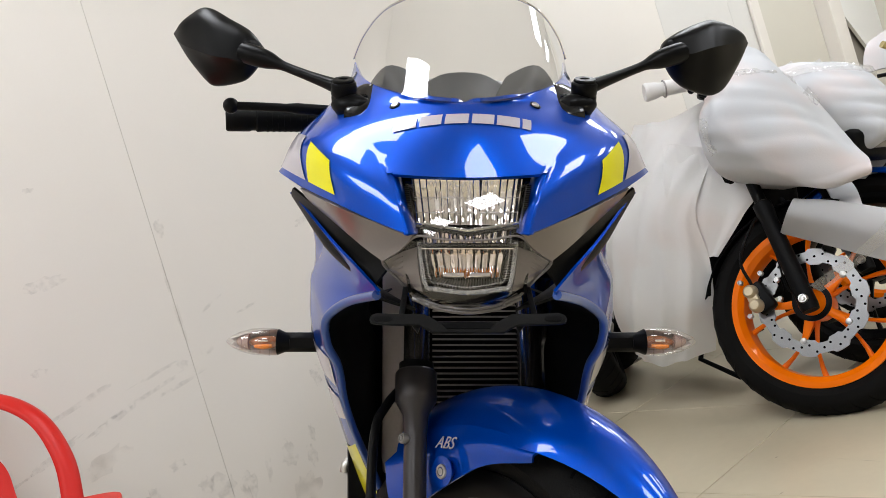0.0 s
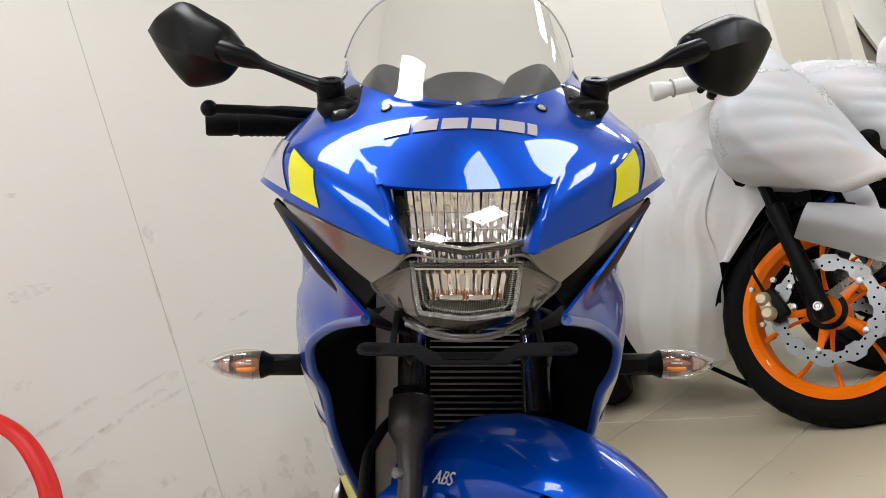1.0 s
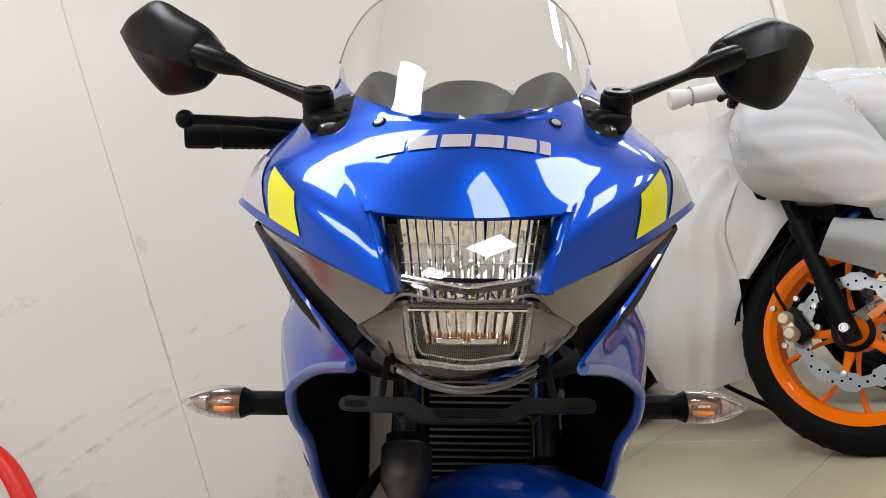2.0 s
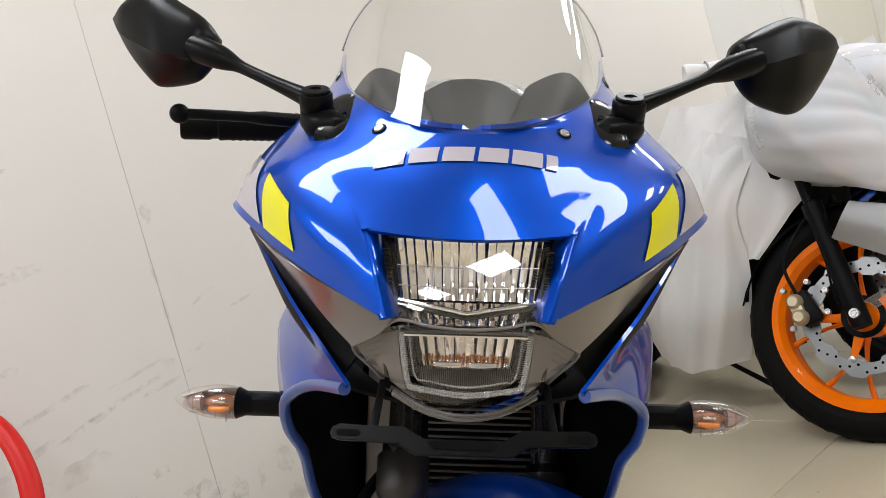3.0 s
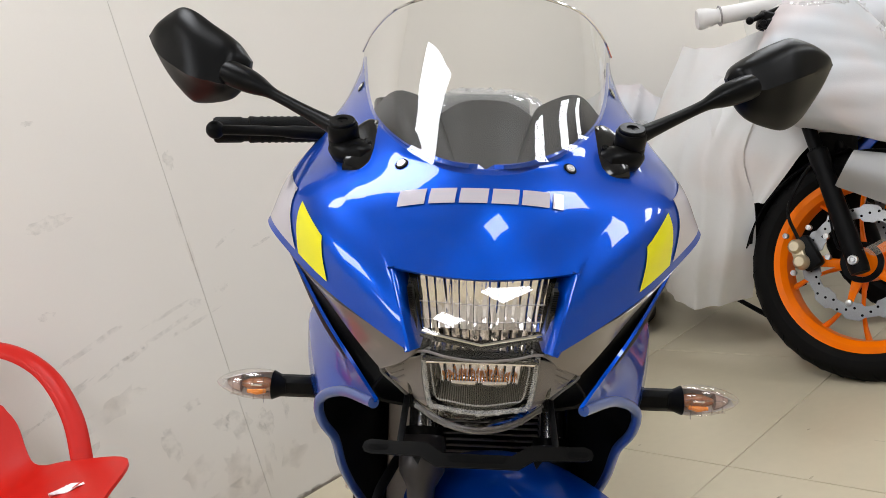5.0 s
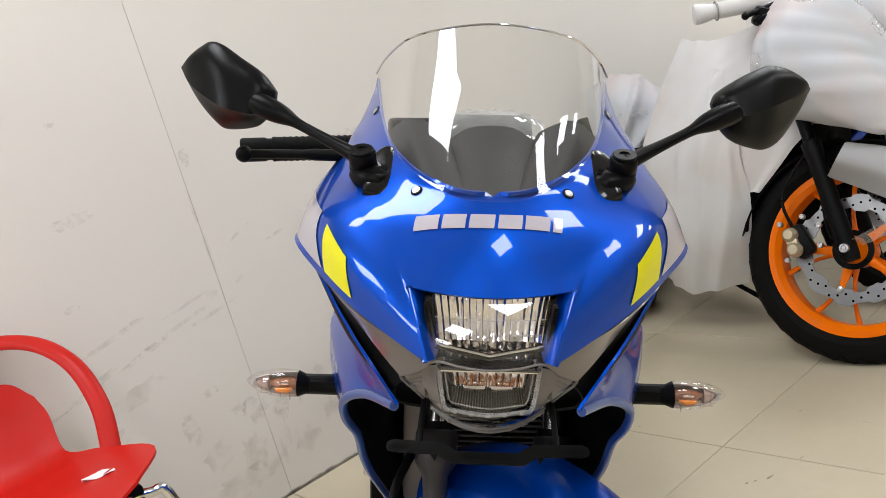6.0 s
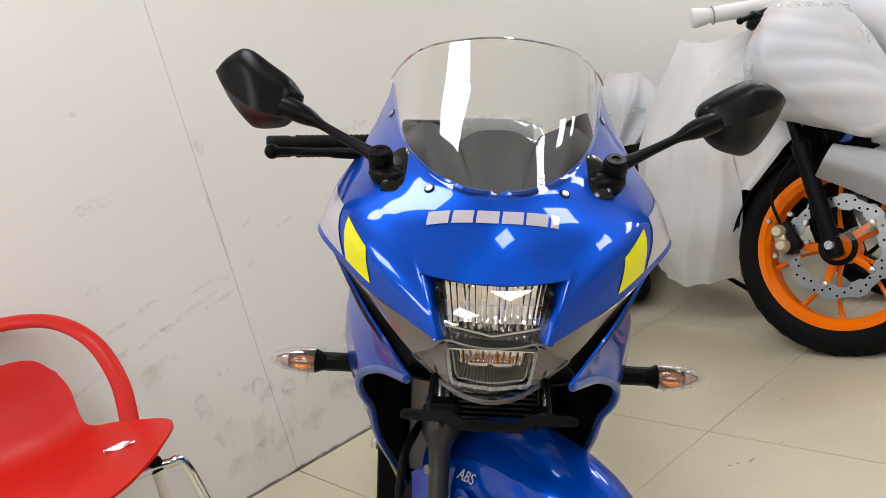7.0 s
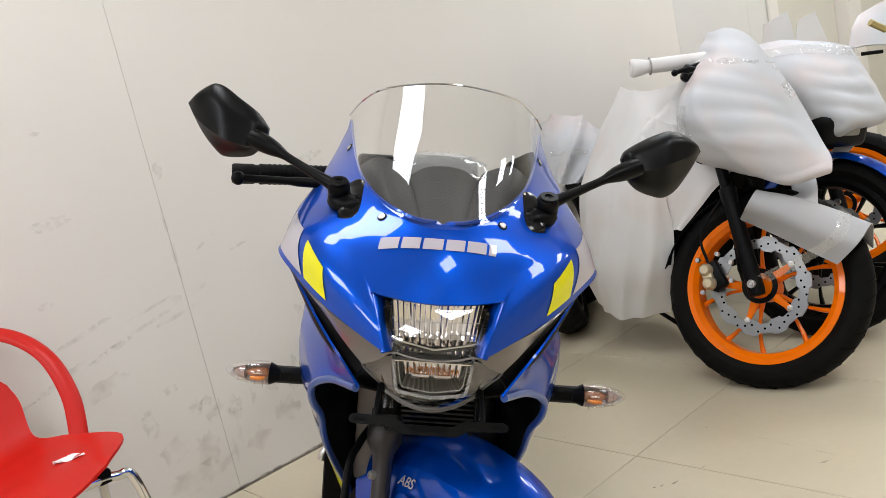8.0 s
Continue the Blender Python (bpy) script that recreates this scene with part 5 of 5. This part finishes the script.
# turn signals
for s in (1, -1):
    sig = new("turn_signal")
    sig.parent = bike
    sig["label"] = "clear-lens turn signal with amber inside on a black stem"
    part("stem", box(0.062, 0.020, 0.024, pose(s * 0.196, 1.070, 0.6430), 0.006, 1), BLACK, sig)
    part("collar", tube([(s * 0.214, 1.070, 0.6430), (s * 0.222, 1.070, 0.6430), (s * 0.230, 1.070, 0.6432)], [0.0120, 0.0140, 0.0178], 20, 0.92), BLACK, sig)
    prof = [(0.000, 0.0165), (0.008, 0.0186), (0.020, 0.0190), (0.034, 0.0176), (0.048, 0.0138), (0.058, 0.0092), (0.064, 0.0050), (0.0675, 0.0012)]
    o = part("lens", tube([(s * (0.229 + d), 1.070 + 0.006 * (d / 0.07) ** 2, 0.6435) for d, r in prof], [r for d, r in prof], 24, 0.92), SIGLENS, sig, "clear teardrop lens")
    o.visible_shadow = False
    rows = [[Vector((s * (0.2305 + 0.058 * i / 10), 1.080 - 0.014 * abs(2 * j / 8 - 1) ** 2, 0.6435 + (0.0160 - 0.0125 * (i / 10) ** 2) * (2 * j / 8 - 1))) for j in range(9)] for i in range(11)]
    part("back_shell", shell([(rows, False)], 0.001), PEARL, sig, "bright silvered back shell")
    part("amber_cap", tube([(s * (0.231 + d), 1.071, 0.6430) for d in (0.0, 0.006, 0.014, 0.024, 0.032, 0.037)], [0.0065, 0.0088, 0.0094, 0.0080, 0.0050, 0.0016], 16, 0.92), AMBERC, sig, "amber bulb cap")
    part("bulb", tube([(s * 0.236, 1.058, 0.6395), (s * 0.246, 1.056, 0.6385), (s * 0.257, 1.0575, 0.6390)], [0.0024, 0.0034, 0.0022], 12), AMBER, sig, "bright amber bulb")
    part("bulb_shine", box(0.013, 0.002, 0.003, pose(s * 0.247, 1.0585, 0.6460), 0.0008), MIRRORR, sig)
    part("inner_tip", tube([(s * 0.266, 1.072, 0.6435), (s * 0.276, 1.073, 0.6435), (s * 0.282, 1.074, 0.6435)], [0.011, 0.008, 0.004], 12), TIPM, sig, "dusky pink inner tip")
    bm = bmesh.new()
    for k in range(4):
        add_box(bm, 0.0008, 0.003, 0.032 - 0.005 * k, pose(s * (0.238 + 0.012 * k), 1.054 + 0.0018 * k, 0.6435))
    for z in (-0.008, 0.005):
        add_box(bm, 0.044, 0.002, 0.0008, pose(s * 0.254, 1.0555, 0.6435 + z))
    part("lens_rib", bm, SIGLENS, sig)["kind"] = "stuff"

# tank, seat, tail and rear wheel
cage = [[(-0.02, 1.20, 0.90), (0, 1.20, 0.905), (0.02, 1.20, 0.90)], [(-0.13, 1.32, 0.80), (0, 1.32, 0.915), (0.13, 1.32, 0.80)],
        [(-0.13, 1.50, 0.78), (0, 1.50, 0.89), (0.13, 1.50, 0.78)], [(-0.07, 1.66, 0.74), (0, 1.66, 0.80), (0.07, 1.66, 0.74)]]
part("fuel_tank", shell([(patch(cage, 6, 6), False)], 0.004), BLUE, bike, "blue fuel tank")
part("seat", box(0.20, 0.36, 0.06, pose(0, 1.84, 0.76, 4), 0.025, 3), GRIPR, bike)
part("tail", box(0.14, 0.34, 0.09, pose(0, 2.10, 0.83, 10), 0.03, 3), BLUE, bike)
part("engine", box(0.20, 0.36, 0.34, pose(0, 1.50, 0.48), 0.04, 3), DUCT, bike)
wheel(bike, "rear_wheel", (0, 2.25, 0.304), 0, 0, 0.288, 0.12, SATIN, label="black rear wheel")
part("swingarm", box(0.16, 0.52, 0.05, pose(0, 2.02, 0.34, -4), 0.012), BLACK, bike)
part("side_stand", tube([(0.10, 1.62, 0.30), (0.24, 1.60, 0.10), (0.30, 1.60, -0.055)], 0.011, 10), BLACK, bike)
part("foot_peg", tube(spline([(-0.13, 1.30, 0.46), (-0.165, 1.28, 0.44), (-0.17, 1.278, 0.425)], 4), 0.008, 10), STEEL, bike, "silver foot peg")

# ---- motorcycles wrapped in white foam ----
CURTAIN = [[(0.717, 2.880, 0.863), (0.723, 2.800, 0.881), (0.738, 2.620, 0.866), (0.880, 2.440, 0.880)],
           [(0.666, 2.880, 0.801), (0.671, 2.720, 0.803), (0.715, 2.535, 0.806), (0.850, 2.430, 0.780)],
           [(0.602, 2.880, 0.700), (0.611, 2.680, 0.705), (0.655, 2.500, 0.705), (0.775, 2.425, 0.690)],
           [(0.525, 2.860, 0.570), (0.552, 2.640, 0.589), (0.611, 2.480, 0.594), (0.705, 2.420, 0.585)],
           [(0.496, 2.840, 0.435), (0.532, 2.620, 0.453), (0.613, 2.480, 0.458), (0.708, 2.430, 0.450)],
           [(0.474, 2.820, 0.298), (0.517, 2.620, 0.320), (0.612, 2.500, 0.325), (0.695, 2.460, 0.324)],
           [(0.499, 2.800, 0.170), (0.532, 2.660, 0.148), (0.612, 2.580, 0.162), (0.681, 2.540, 0.170)]]
FLAP = [[(0.700, 2.520, 0.800), (0.753, 2.460, 0.770), (0.811, 2.420, 0.737)],
        [(0.650, 2.458, 0.679), (0.755, 2.430, 0.642), (0.893, 2.370, 0.619)],
        [(0.640, 2.450, 0.577), (0.737, 2.420, 0.555), (0.819, 2.380, 0.541)],
        [(0.696, 2.455, 0.461), (0.709, 2.440, 0.451), (0.731, 2.420, 0.446)]]
NOSE = [[(0.943, 2.500, 0.995), (0.976, 2.480, 0.995), (1.037, 2.500, 0.960), (1.104, 2.580, 0.912)],
        [(0.870, 2.420, 0.935), (0.894, 2.340, 0.918), (0.991, 2.360, 0.889), (1.113, 2.520, 0.859)],
        [(0.802, 2.330, 0.874), (0.847, 2.260, 0.863), (0.972, 2.290, 0.827), (1.119, 2.420, 0.779)],
        [(0.749, 2.260, 0.814), (0.800, 2.220, 0.800), (0.949, 2.220, 0.751), (1.128, 2.360, 0.699)],
        [(0.750, 2.270, 0.749), (0.807, 2.210, 0.719), (0.950, 2.170, 0.677), (1.128, 2.290, 0.626)],
        [(0.774, 2.290, 0.682), (0.844, 2.240, 0.638), (0.957, 2.160, 0.598), (1.115, 2.220, 0.592)],
        [(0.838, 2.360, 0.636), (0.892, 2.300, 0.601), (0.969, 2.180, 0.573), (1.093, 2.190, 0.569)],
        [(0.946, 2.500, 0.601), (0.975, 2.420, 0.587), (1.034, 2.320, 0.567), (1.091, 2.280, 0.570)]]
# the sheet's edge rolls back on itself beside the tank
NOSE = [[(r[0][0] + 0.050, r[0][1] + 0.075, r[0][2] + 0.004), (r[0][0] + 0.008, r[0][1] + 0.045, r[0][2])] + r for r in NOSE]
FOAM_B = [[(1.131, 2.720, 0.927), (1.261, 2.720, 0.919), (1.382, 2.750, 0.886), (1.510, 2.860, 0.851)],
          [(1.135, 2.620, 0.839), (1.226, 2.580, 0.835), (1.339, 2.600, 0.811), (1.494, 2.750, 0.777)],
          [(1.168, 2.560, 0.741), (1.221, 2.520, 0.738), (1.326, 2.520, 0.733), (1.487, 2.660, 0.697)],
          [(1.213, 2.560, 0.620), (1.243, 2.520, 0.615), (1.308, 2.470, 0.647), (1.474, 2.600, 0.636)],
          [(1.261, 2.620, 0.576), (1.281, 2.580, 0.585), (1.351, 2.550, 0.611), (1.478, 2.640, 0.605)]]
TAIL = [[(0.437, 3.180, 0.793), (0.509, 3.060, 0.825), (0.596, 3.040, 0.799), (0.657, 3.000, 0.735)],
        [(0.412, 3.120, 0.727), (0.481, 3.000, 0.728), (0.579, 2.980, 0.707), (0.658, 2.970, 0.661)],
        [(0.410, 3.060, 0.623), (0.454, 2.990, 0.599), (0.506, 2.980, 0.580), (0.577, 2.970, 0.595)]]
FENDER_A = [[(0.943, 2.320, 0.515), (1.025, 2.270, 0.480), (1.104, 2.210, 0.428), (1.160, 2.140, 0.343)],
            [(0.897, 2.210, 0.555), (0.973, 2.170, 0.524), (1.056, 2.110, 0.477), (1.128, 2.060, 0.430)],
            [(0.860, 2.190, 0.527), (0.929, 2.130, 0.489), (0.994, 2.060, 0.444), (1.060, 2.000, 0.406)],
            [(0.854, 2.250, 0.478), (0.917, 2.180, 0.431), (0.970, 2.100, 0.388), (1.013, 2.030, 0.353)]]


def foam_sheet(name, cage, wave, seed, label, thick=0.006, n=14, material=None, band=0.0, fold=0.0, slant=0.0):
    rows = patch(cage, n, n)
    rnd = random.Random(seed)
    out = []
    for i, r in enumerate(rows):
        row = []
        for j, p in enumerate(r):
            a = rows[min(i + 1, len(rows) - 1)][j] - rows[max(i - 1, 0)][j]
            b = rows[i][min(j + 1, len(r) - 1)] - rows[i][max(j - 1, 0)]
            nn = a.cross(b).normalized()
            q = Vector((p.x * 5, p.y * 5, p.z * 2)) + Vector((seed, 0, 0))
            k = noise.noise(q) + 0.35 * noise.noise(q * 2.7)
            crest = math.sin(120 * (p.z + 0.30 * p.x) + 4.0 * noise.noise(p * 4)) * max(0.0, 0.55 + 1.3 * noise.noise(p * 4 + Vector((9, seed, 0))))
            across = 3.2 * j / len(r) + slant * i / len(rows) + 0.25 * noise.noise(p * 2.0)
            ridge = (1 - 1.6 * abs(noise.noise(Vector((across, 0.4 * i / len(rows), seed))))) ** 2
            calm = min(1.0, 0.25 + j / 6, 0.25 + (len(r) - 1 - j) / 6)
            row.append(p + nn * (calm * (wave * k + band * crest) + calm * fold * ridge))
        out.append(row)
    ob = part(name, shell([(out, False)], thick), material or FOAM, None, label, sharp=70)
    return tagged(ob, label, "foam wrap")


# the nearest wrapped machine: orange wheels, parked beside the blue one at the same lean and steering lock
A_LEAN, A_STEER = 9.0, 38.0
FA, RA, UPA = front_end(A_STEER)
TURNED = Matrix((-RA, -FA, UPA)).transposed()


def wrapped_front(M, label, rim):
    """A leaning front end: wheel, fork, dark works; the wheel's middle is the local origin."""
    b = thing("motorcycle", label, "motorcycle", M, "wrapped motorcycles")
    wheel(b, "front_wheel", (0, 0, 0), TURNED, 0, 0.288, 0.095, rim, disc_side=-1, label="cast front wheel with a drilled disc")
    for s in (1, -1):
        b0 = RA * (0.098 * s)
        leg = part("fork_leg", tube([b0 - UPA * 0.03, b0 - UPA * 0.015, b0 + UPA * 0.24, b0 + UPA * 0.26, b0 + UPA * 0.29, b0 + UPA * 0.295], [0.022, 0.024, 0.022, 0.025, 0.025, 0.018], 18), BLACK, b, "black fork leg")
        part("fork_tube", tube([b0 + UPA * 0.28, b0 + UPA * 0.55], 0.017, 14), SATIN, leg)
        bolt(leg, b0 + RA * (0.022 * s), RA * s, 0.012, 0.010, STEEL)
    part("radiator", box(0.20, 0.06, 0.34, pose(0.03, 0.37, 0.17, -15), 0.02, 3), DUCT, b)
    rows = [[-FA * (0.302 * math.cos(radians(t))) + UPA * (0.302 * math.sin(radians(t))) + RA * (0.055 * g) - UPA * (0.02 * g * g) for g in (-1, -0.5, 0, 0.5, 1)] for t in range(30, 101, 7)]
    part("inner_fender", shell([(rows, False)], 0.003), DUCT, b, "black inner fender")
    part("frame", box(0.18, 0.66, 0.34, pose(-0.02, 0.75, 0.22), 0.06, 3), DUCT, b)
    # Black block added to darken the gap below the foam nose.
    part("undertray", box(0.22, 0.30, 0.24, pose(0.05, 0.34, 0.30), 0.05, 3), DUCT, b)
    part("headstock", box(0.20, 0.14, 0.20, pose(-0.02, 0.24, 0.42, -25), 0.04, 3), DUCT, b)
    wheel(b, "rear_wheel", (-0.02, 1.30, 0.008), 0, 0, 0.288, 0.12, SATIN, label="black rear wheel")
    return b


def leaned(x, y, z):
    return Matrix.Translation((x, y, z)) @ pose(0, 0, 0, 0, 0, 15) @ pose(0, 0, 0, 0, A_LEAN, 0)


wrapped = wrapped_front(leaned(0.898, 2.252, 0.264), "motorcycle with orange wheels wrapped in white foam", ORANGE)
# brake caliper behind the leg, with hose
cal = new("brake_caliper")
cal.parent = wrapped
cal["label"] = "champagne two-piston brake caliper"
MS = wrapped.matrix_world.inverted()
cb = RA * 0.078 - FA * 0.108 + UPA * 0.060
part("body", box(0.035, 0.05, 0.085, Matrix.Translation(cb) @ TURNED.to_4x4() @ pose(0, 0, 0, -12), 0.010), BLACK, cal)
for dz in (0.020, -0.020):
    part("piston_housing", lathe([(0, 0.024), (0.012, 0.024), (0.018, 0.016), (0.020, 0), (0, 0)], 18, align(cb + RA * 0.016 + UPA * dz - FA * 0.014, RA)), GOLD, cal)
part("caliper_bridge", box(0.02, 0.03, 0.07, Matrix.Translation(cb + RA * 0.02 - FA * 0.014) @ TURNED.to_4x4(), 0.006), GOLD, cal)
for df, dz in ((0.03, 0.055), (0.050, -0.03), (-0.040, -0.040), (0.062, 0.02), (-0.03, 0.055)):
    bolt(cal, cb + RA * 0.022 + FA * df + UPA * dz, RA, 0.007, 0.006, STEEL)
part("hose", tube(spline([cb + UPA * 0.04 - FA * 0.01, cb - FA * 0.012 + UPA * 0.12, cb + FA * 0.050 + UPA * 0.19, RA * 0.098 + UPA * 0.275], 5), 0.0045, 8), BLACK, cal)
part("wheel_sensor", tube(spline([RA * 0.07 - FA * 0.02 + UPA * 0.035, RA * 0.085 - FA * 0.035 + UPA * 0.06, RA * 0.095 - FA * 0.012 + UPA * 0.20], 4), 0.003, 8), BLACK, cal)
part("side_stand", tube([MS @ Vector(q) for q in ((0.82, 2.98, 0.26), (0.70, 2.83, 0.085), (0.785, 2.735, 0.012))], 0.009, 8), BLACK, wrapped)
# right bar: wrapped grip, lever, switch
hb = new("handlebar")
hb.parent = wrapped
hb["label"] = "handlebar with white-wrapped grip and black lever"
MI = wrapped.matrix_world.inverted()
e0, e1 = MI @ Vector((0.665, 2.43, 0.952)), MI @ Vector((0.90, 2.42, 0.93))
part("grip_wrap", tube(spline([e0, e0.lerp(e1, 0.10), e0.lerp(e1, 0.22), e0.lerp(e1, 0.30), e0.lerp(e1, 0.55), e1], 4), [0.024, 0.027, 0.027, 0.026, 0.025, 0.024, 0.022, 0.020, 0.019, 0.021, 0.022, 0.022, 0.022] + [0.022] * 8, 16), FOAM_BOUNCE, hb, "white foam round the grip")
part("tie", tube([e0.lerp(e1, 0.235), e0.lerp(e1, 0.25)], 0.0262, 16), ALLOY, hb)
w0, w1 = MI @ Vector((0.772, 2.36, 0.914)), MI @ Vector((0.872, 2.385, 0.925))
part("lever", tube([w0, w1], 0.007, 10), BLACK, hb)
bs = bmesh.new()
bmesh.ops.create_uvsphere(bs, u_segments=12, v_segments=8, radius=0.010, matrix=Matrix.Translation(w0))
part("lever_ball", bs, BLACK, hb)
for dx, dz, r in ((0.815, 0.893, 0.013), (0.838, 0.882, 0.015), (0.800, 0.899, 0.008), (0.848, 0.902, 0.012)):
    part("switch_knob", lathe([(0, 0.010), (0.7 * r, 0.010), (r, 0.006), (r, -0.010), (0, -0.010)], 12, align(MI @ Vector((dx, 2.355, dz)), MI.to_3x3() @ Vector((-0.1, -1, 0.2)))), BLACK, hb)
part("brake_line", tube(spline([MI @ Vector((0.79, 2.36, 0.897)), MI @ Vector((0.815, 2.345, 0.878)), MI @ Vector((0.842, 2.35, 0.866)), MI @ Vector((0.862, 2.38, 0.862))], 4), 0.005, 8), BLACK, hb)
sw = MI @ Vector((0.835, 2.385, 0.893))
part("switch_box", box(0.075, 0.05, 0.05, Matrix.Translation(sw) @ pose(0, 0, 0, 10, 20, -20), 0.01), BLACK, hb)

foam_sheet("foam_wrap", NOSE, 0.009, 3, "white foam sheet draped over a motorcycle's nose with a rolled edge", band=0.0022, fold=0.009, slant=-2.2, n=10)
foam_sheet("foam_wrap", CURTAIN, 0.013, 7, "white foam sheet hanging down a motorcycle's side", material=FOAM_BOUNCE, fold=0.018, slant=2.4)
foam_sheet("foam_wrap", FLAP, 0.005, 19, "white foam flap tucked under a motorcycle's nose", material=FOAM_BOUNCE, fold=0.008)
foam_sheet("foam_wrap", TAIL, 0.012, 9, "white foam sheet over a motorcycle's tail", fold=0.025, slant=0.8)
foam_sheet("fender_wrap", FENDER_A, 0.003, 13, "stiff white foam sheet taped round a front fender", 0.003, material=FOAM_SHADED)

# the machine behind: blue with an orange wheel
second = wrapped_front(leaned(1.205, 2.55, 0.264), "blue motorcycle with a black wheel wrapped in white foam", SATIN)
rows = []
for i in range(19):
    t = radians(18 + 100 * i / 18)
    reach = 0.03 + 0.05 * max(0.0, (i - 9) / 9)
    rows.append([FA * ((0.308 - reach * abs(g) ** 2) * math.cos(t)) + UPA * ((0.308 - reach * abs(g) ** 2) * math.sin(t)) + RA * (-0.066 * g) for g in [-1 + 0.2 * k for k in range(11)]])
part("front_fender", shell([(rows, False)], 0.003), BLUE, second, "blue front fender")
bolt(second, UPA * 0.235 + FA * 0.02 + RA * 0.072, RA, 0.010, 0.008, BLACK)
wrapped_front(leaned(1.50, 3.02, 0.264), "farther motorcycle with an orange wheel wrapped in white foam", ORANGE)
SI = second.matrix_world.inverted()
hm = SI @ Matrix.Translation((1.29, 2.56, 0.625)) @ pose(0, 0, 0, 15, 10, 25)
hl = part("headlamp", box(0.20, 0.10, 0.10, hm, 0.025, 3), BLACK, second, "black headlamp shell")
part("reflector", box(0.10, 0.02, 0.040, hm @ pose(0, -0.046, 0.01), 0.008, 2), FINS, hl, "chrome reflector")

# a third machine, facing away: black wheel under a wrapped tail
third = thing("motorcycle", "motorcycle facing away with black wheel and wrapped tail", "motorcycle", Matrix.Translation((0.43, 3.10, 0)) @ pose(0, 0, 0, 0, 8, 170), "wrapped motorcycles")
wheel(third, "rear_wheel", (0, 0, 0.288), 0, 0, 0.288, 0.13, SATIN, label="black rear wheel")
part("tail_frame", box(0.14, 0.5, 0.16, pose(0, -0.30, 0.62), 0.04, 3), DUCT, third)
part("swingarm", box(0.20, 0.55, 0.06, pose(0, -0.25, 0.30), 0.015), BLACK, third)
foam_sheet("foam_wrap", FOAM_B, 0.008, 17, band=0.003, label="white foam sheet over the second motorcycle's nose")

STRAP = [[(1.05, 2.36, 0.55), (1.13, 2.38, 0.545)], [(1.01, 2.25, 0.51), (1.09, 2.27, 0.52)], [(0.955, 2.14, 0.50), (1.02, 2.12, 0.49)]]
foam_sheet("foam_wrap", STRAP, 0.004, 51, "white foam strip hanging from the nose to the fender", 0.004, 6)
STRIP = [[(1.34, 2.62, 0.60), (1.40, 2.62, 0.595)], [(1.29, 2.60, 0.555), (1.37, 2.60, 0.56)], [(1.24, 2.58, 0.53), (1.29, 2.58, 0.515)]]
foam_sheet("foam_wrap", STRIP, 0.004, 53, "white foam strip below the second motorcycle's headlamp", 0.004, 6)
SPIKES = ([[(1.56, 3.80, 0.80), (1.64, 3.80, 0.80), (1.74, 3.80, 0.80)], [(1.597, 3.80, 0.981), (1.65, 3.80, 1.000), (1.709, 3.80, 1.019)]],
          [[(1.70, 3.77, 0.80), (1.78, 3.77, 0.80), (1.87, 3.77, 0.80)], [(1.735, 3.77, 0.965), (1.775, 3.77, 0.980), (1.817, 3.77, 0.990)]])
for k, cage in enumerate(SPIKES):
    foam_sheet("foam_wrap", cage, 0.002, 31 + k, "stiff white foam corner sticking up behind the wrapped nose", material=FOAM_BOUNCE)
SHEET = [[(1.55, 2.95, 0.84), (1.62, 2.95, 0.84), (1.72, 2.95, 0.82)], [(1.60, 3.00, 0.91), (1.66, 3.00, 0.91), (1.75, 3.00, 0.91)], [(1.65, 3.05, 0.945), (1.70, 3.05, 0.96), (1.79, 3.05, 0.985)]]
foam_sheet("foam_wrap", SHEET, 0.008, 37, "white foam sheet over a farther machine's handlebar")
far_bar = thing("handlebar", "far wrapped handlebar with brass tip and black lever", "handlebar", Matrix.Translation((1.613, 2.9, 0.916)))
part("tip", tube([(0, 0, 0), (0.055, 0.01, -0.036)], 0.012, 14), BRASS, far_bar, "worn brass bar end")
part("lever", tube([(-0.043, 0, -0.10), (0.03, 0.0, -0.107)], 0.007, 10), BLACK, far_bar)


# crinkled clear stretch film that ties the foam down
def film_strip(pts, width, seed, label="crinkled clear stretch film round white foam"):
    rnd = random.Random(seed)
    line = spline(pts, 12)
    rows = []
    for i, p in enumerate(line):
        d = (line[min(i + 1, len(line) - 1)] - line[max(i - 1, 0)]).normalized()
        side = d.cross(Vector((0.3, -0.9, 0.3))).normalized()
        rows.append([p + side * (width * (j / 6 - 0.5)) + Vector((0.35, -0.9, 0.35)) * (0.010 * rnd.random()) for j in range(7)])
    ob = part("stretch_film", shell([(rows, False)], 0.0), FILM, None, label, sharp=20)
    return tagged(ob, label, "film")


film_strip([(0.866, 2.395, 0.932), (0.898, 2.322, 0.916), (0.990, 2.342, 0.888), (1.105, 2.485, 0.862)], 0.026, 1)
film_strip([(1.13, 2.655, 0.897), (1.245, 2.635, 0.890), (1.365, 2.655, 0.862), (1.50, 2.785, 0.832)], 0.030, 2)
film_strip([(0.742, 2.245, 0.825), (0.734, 2.250, 0.775), (0.746, 2.255, 0.725)], 0.022, 3)
film_strip([(1.00, 1.915, 0.515), (0.955, 1.885, 0.465), (0.90, 1.98, 0.40), (0.838, 2.105, 0.335)], 0.035, 4, "clear stretch film from fender wrap to fork")
film_strip([(1.058, 2.330, 0.822), (1.084, 2.335, 0.775)], 0.026, 5)
film_strip([(0.45, 3.0, 0.70), (0.56, 2.96, 0.69), (0.67, 3.05, 0.64)], 0.02, 6)

lay_tiles()
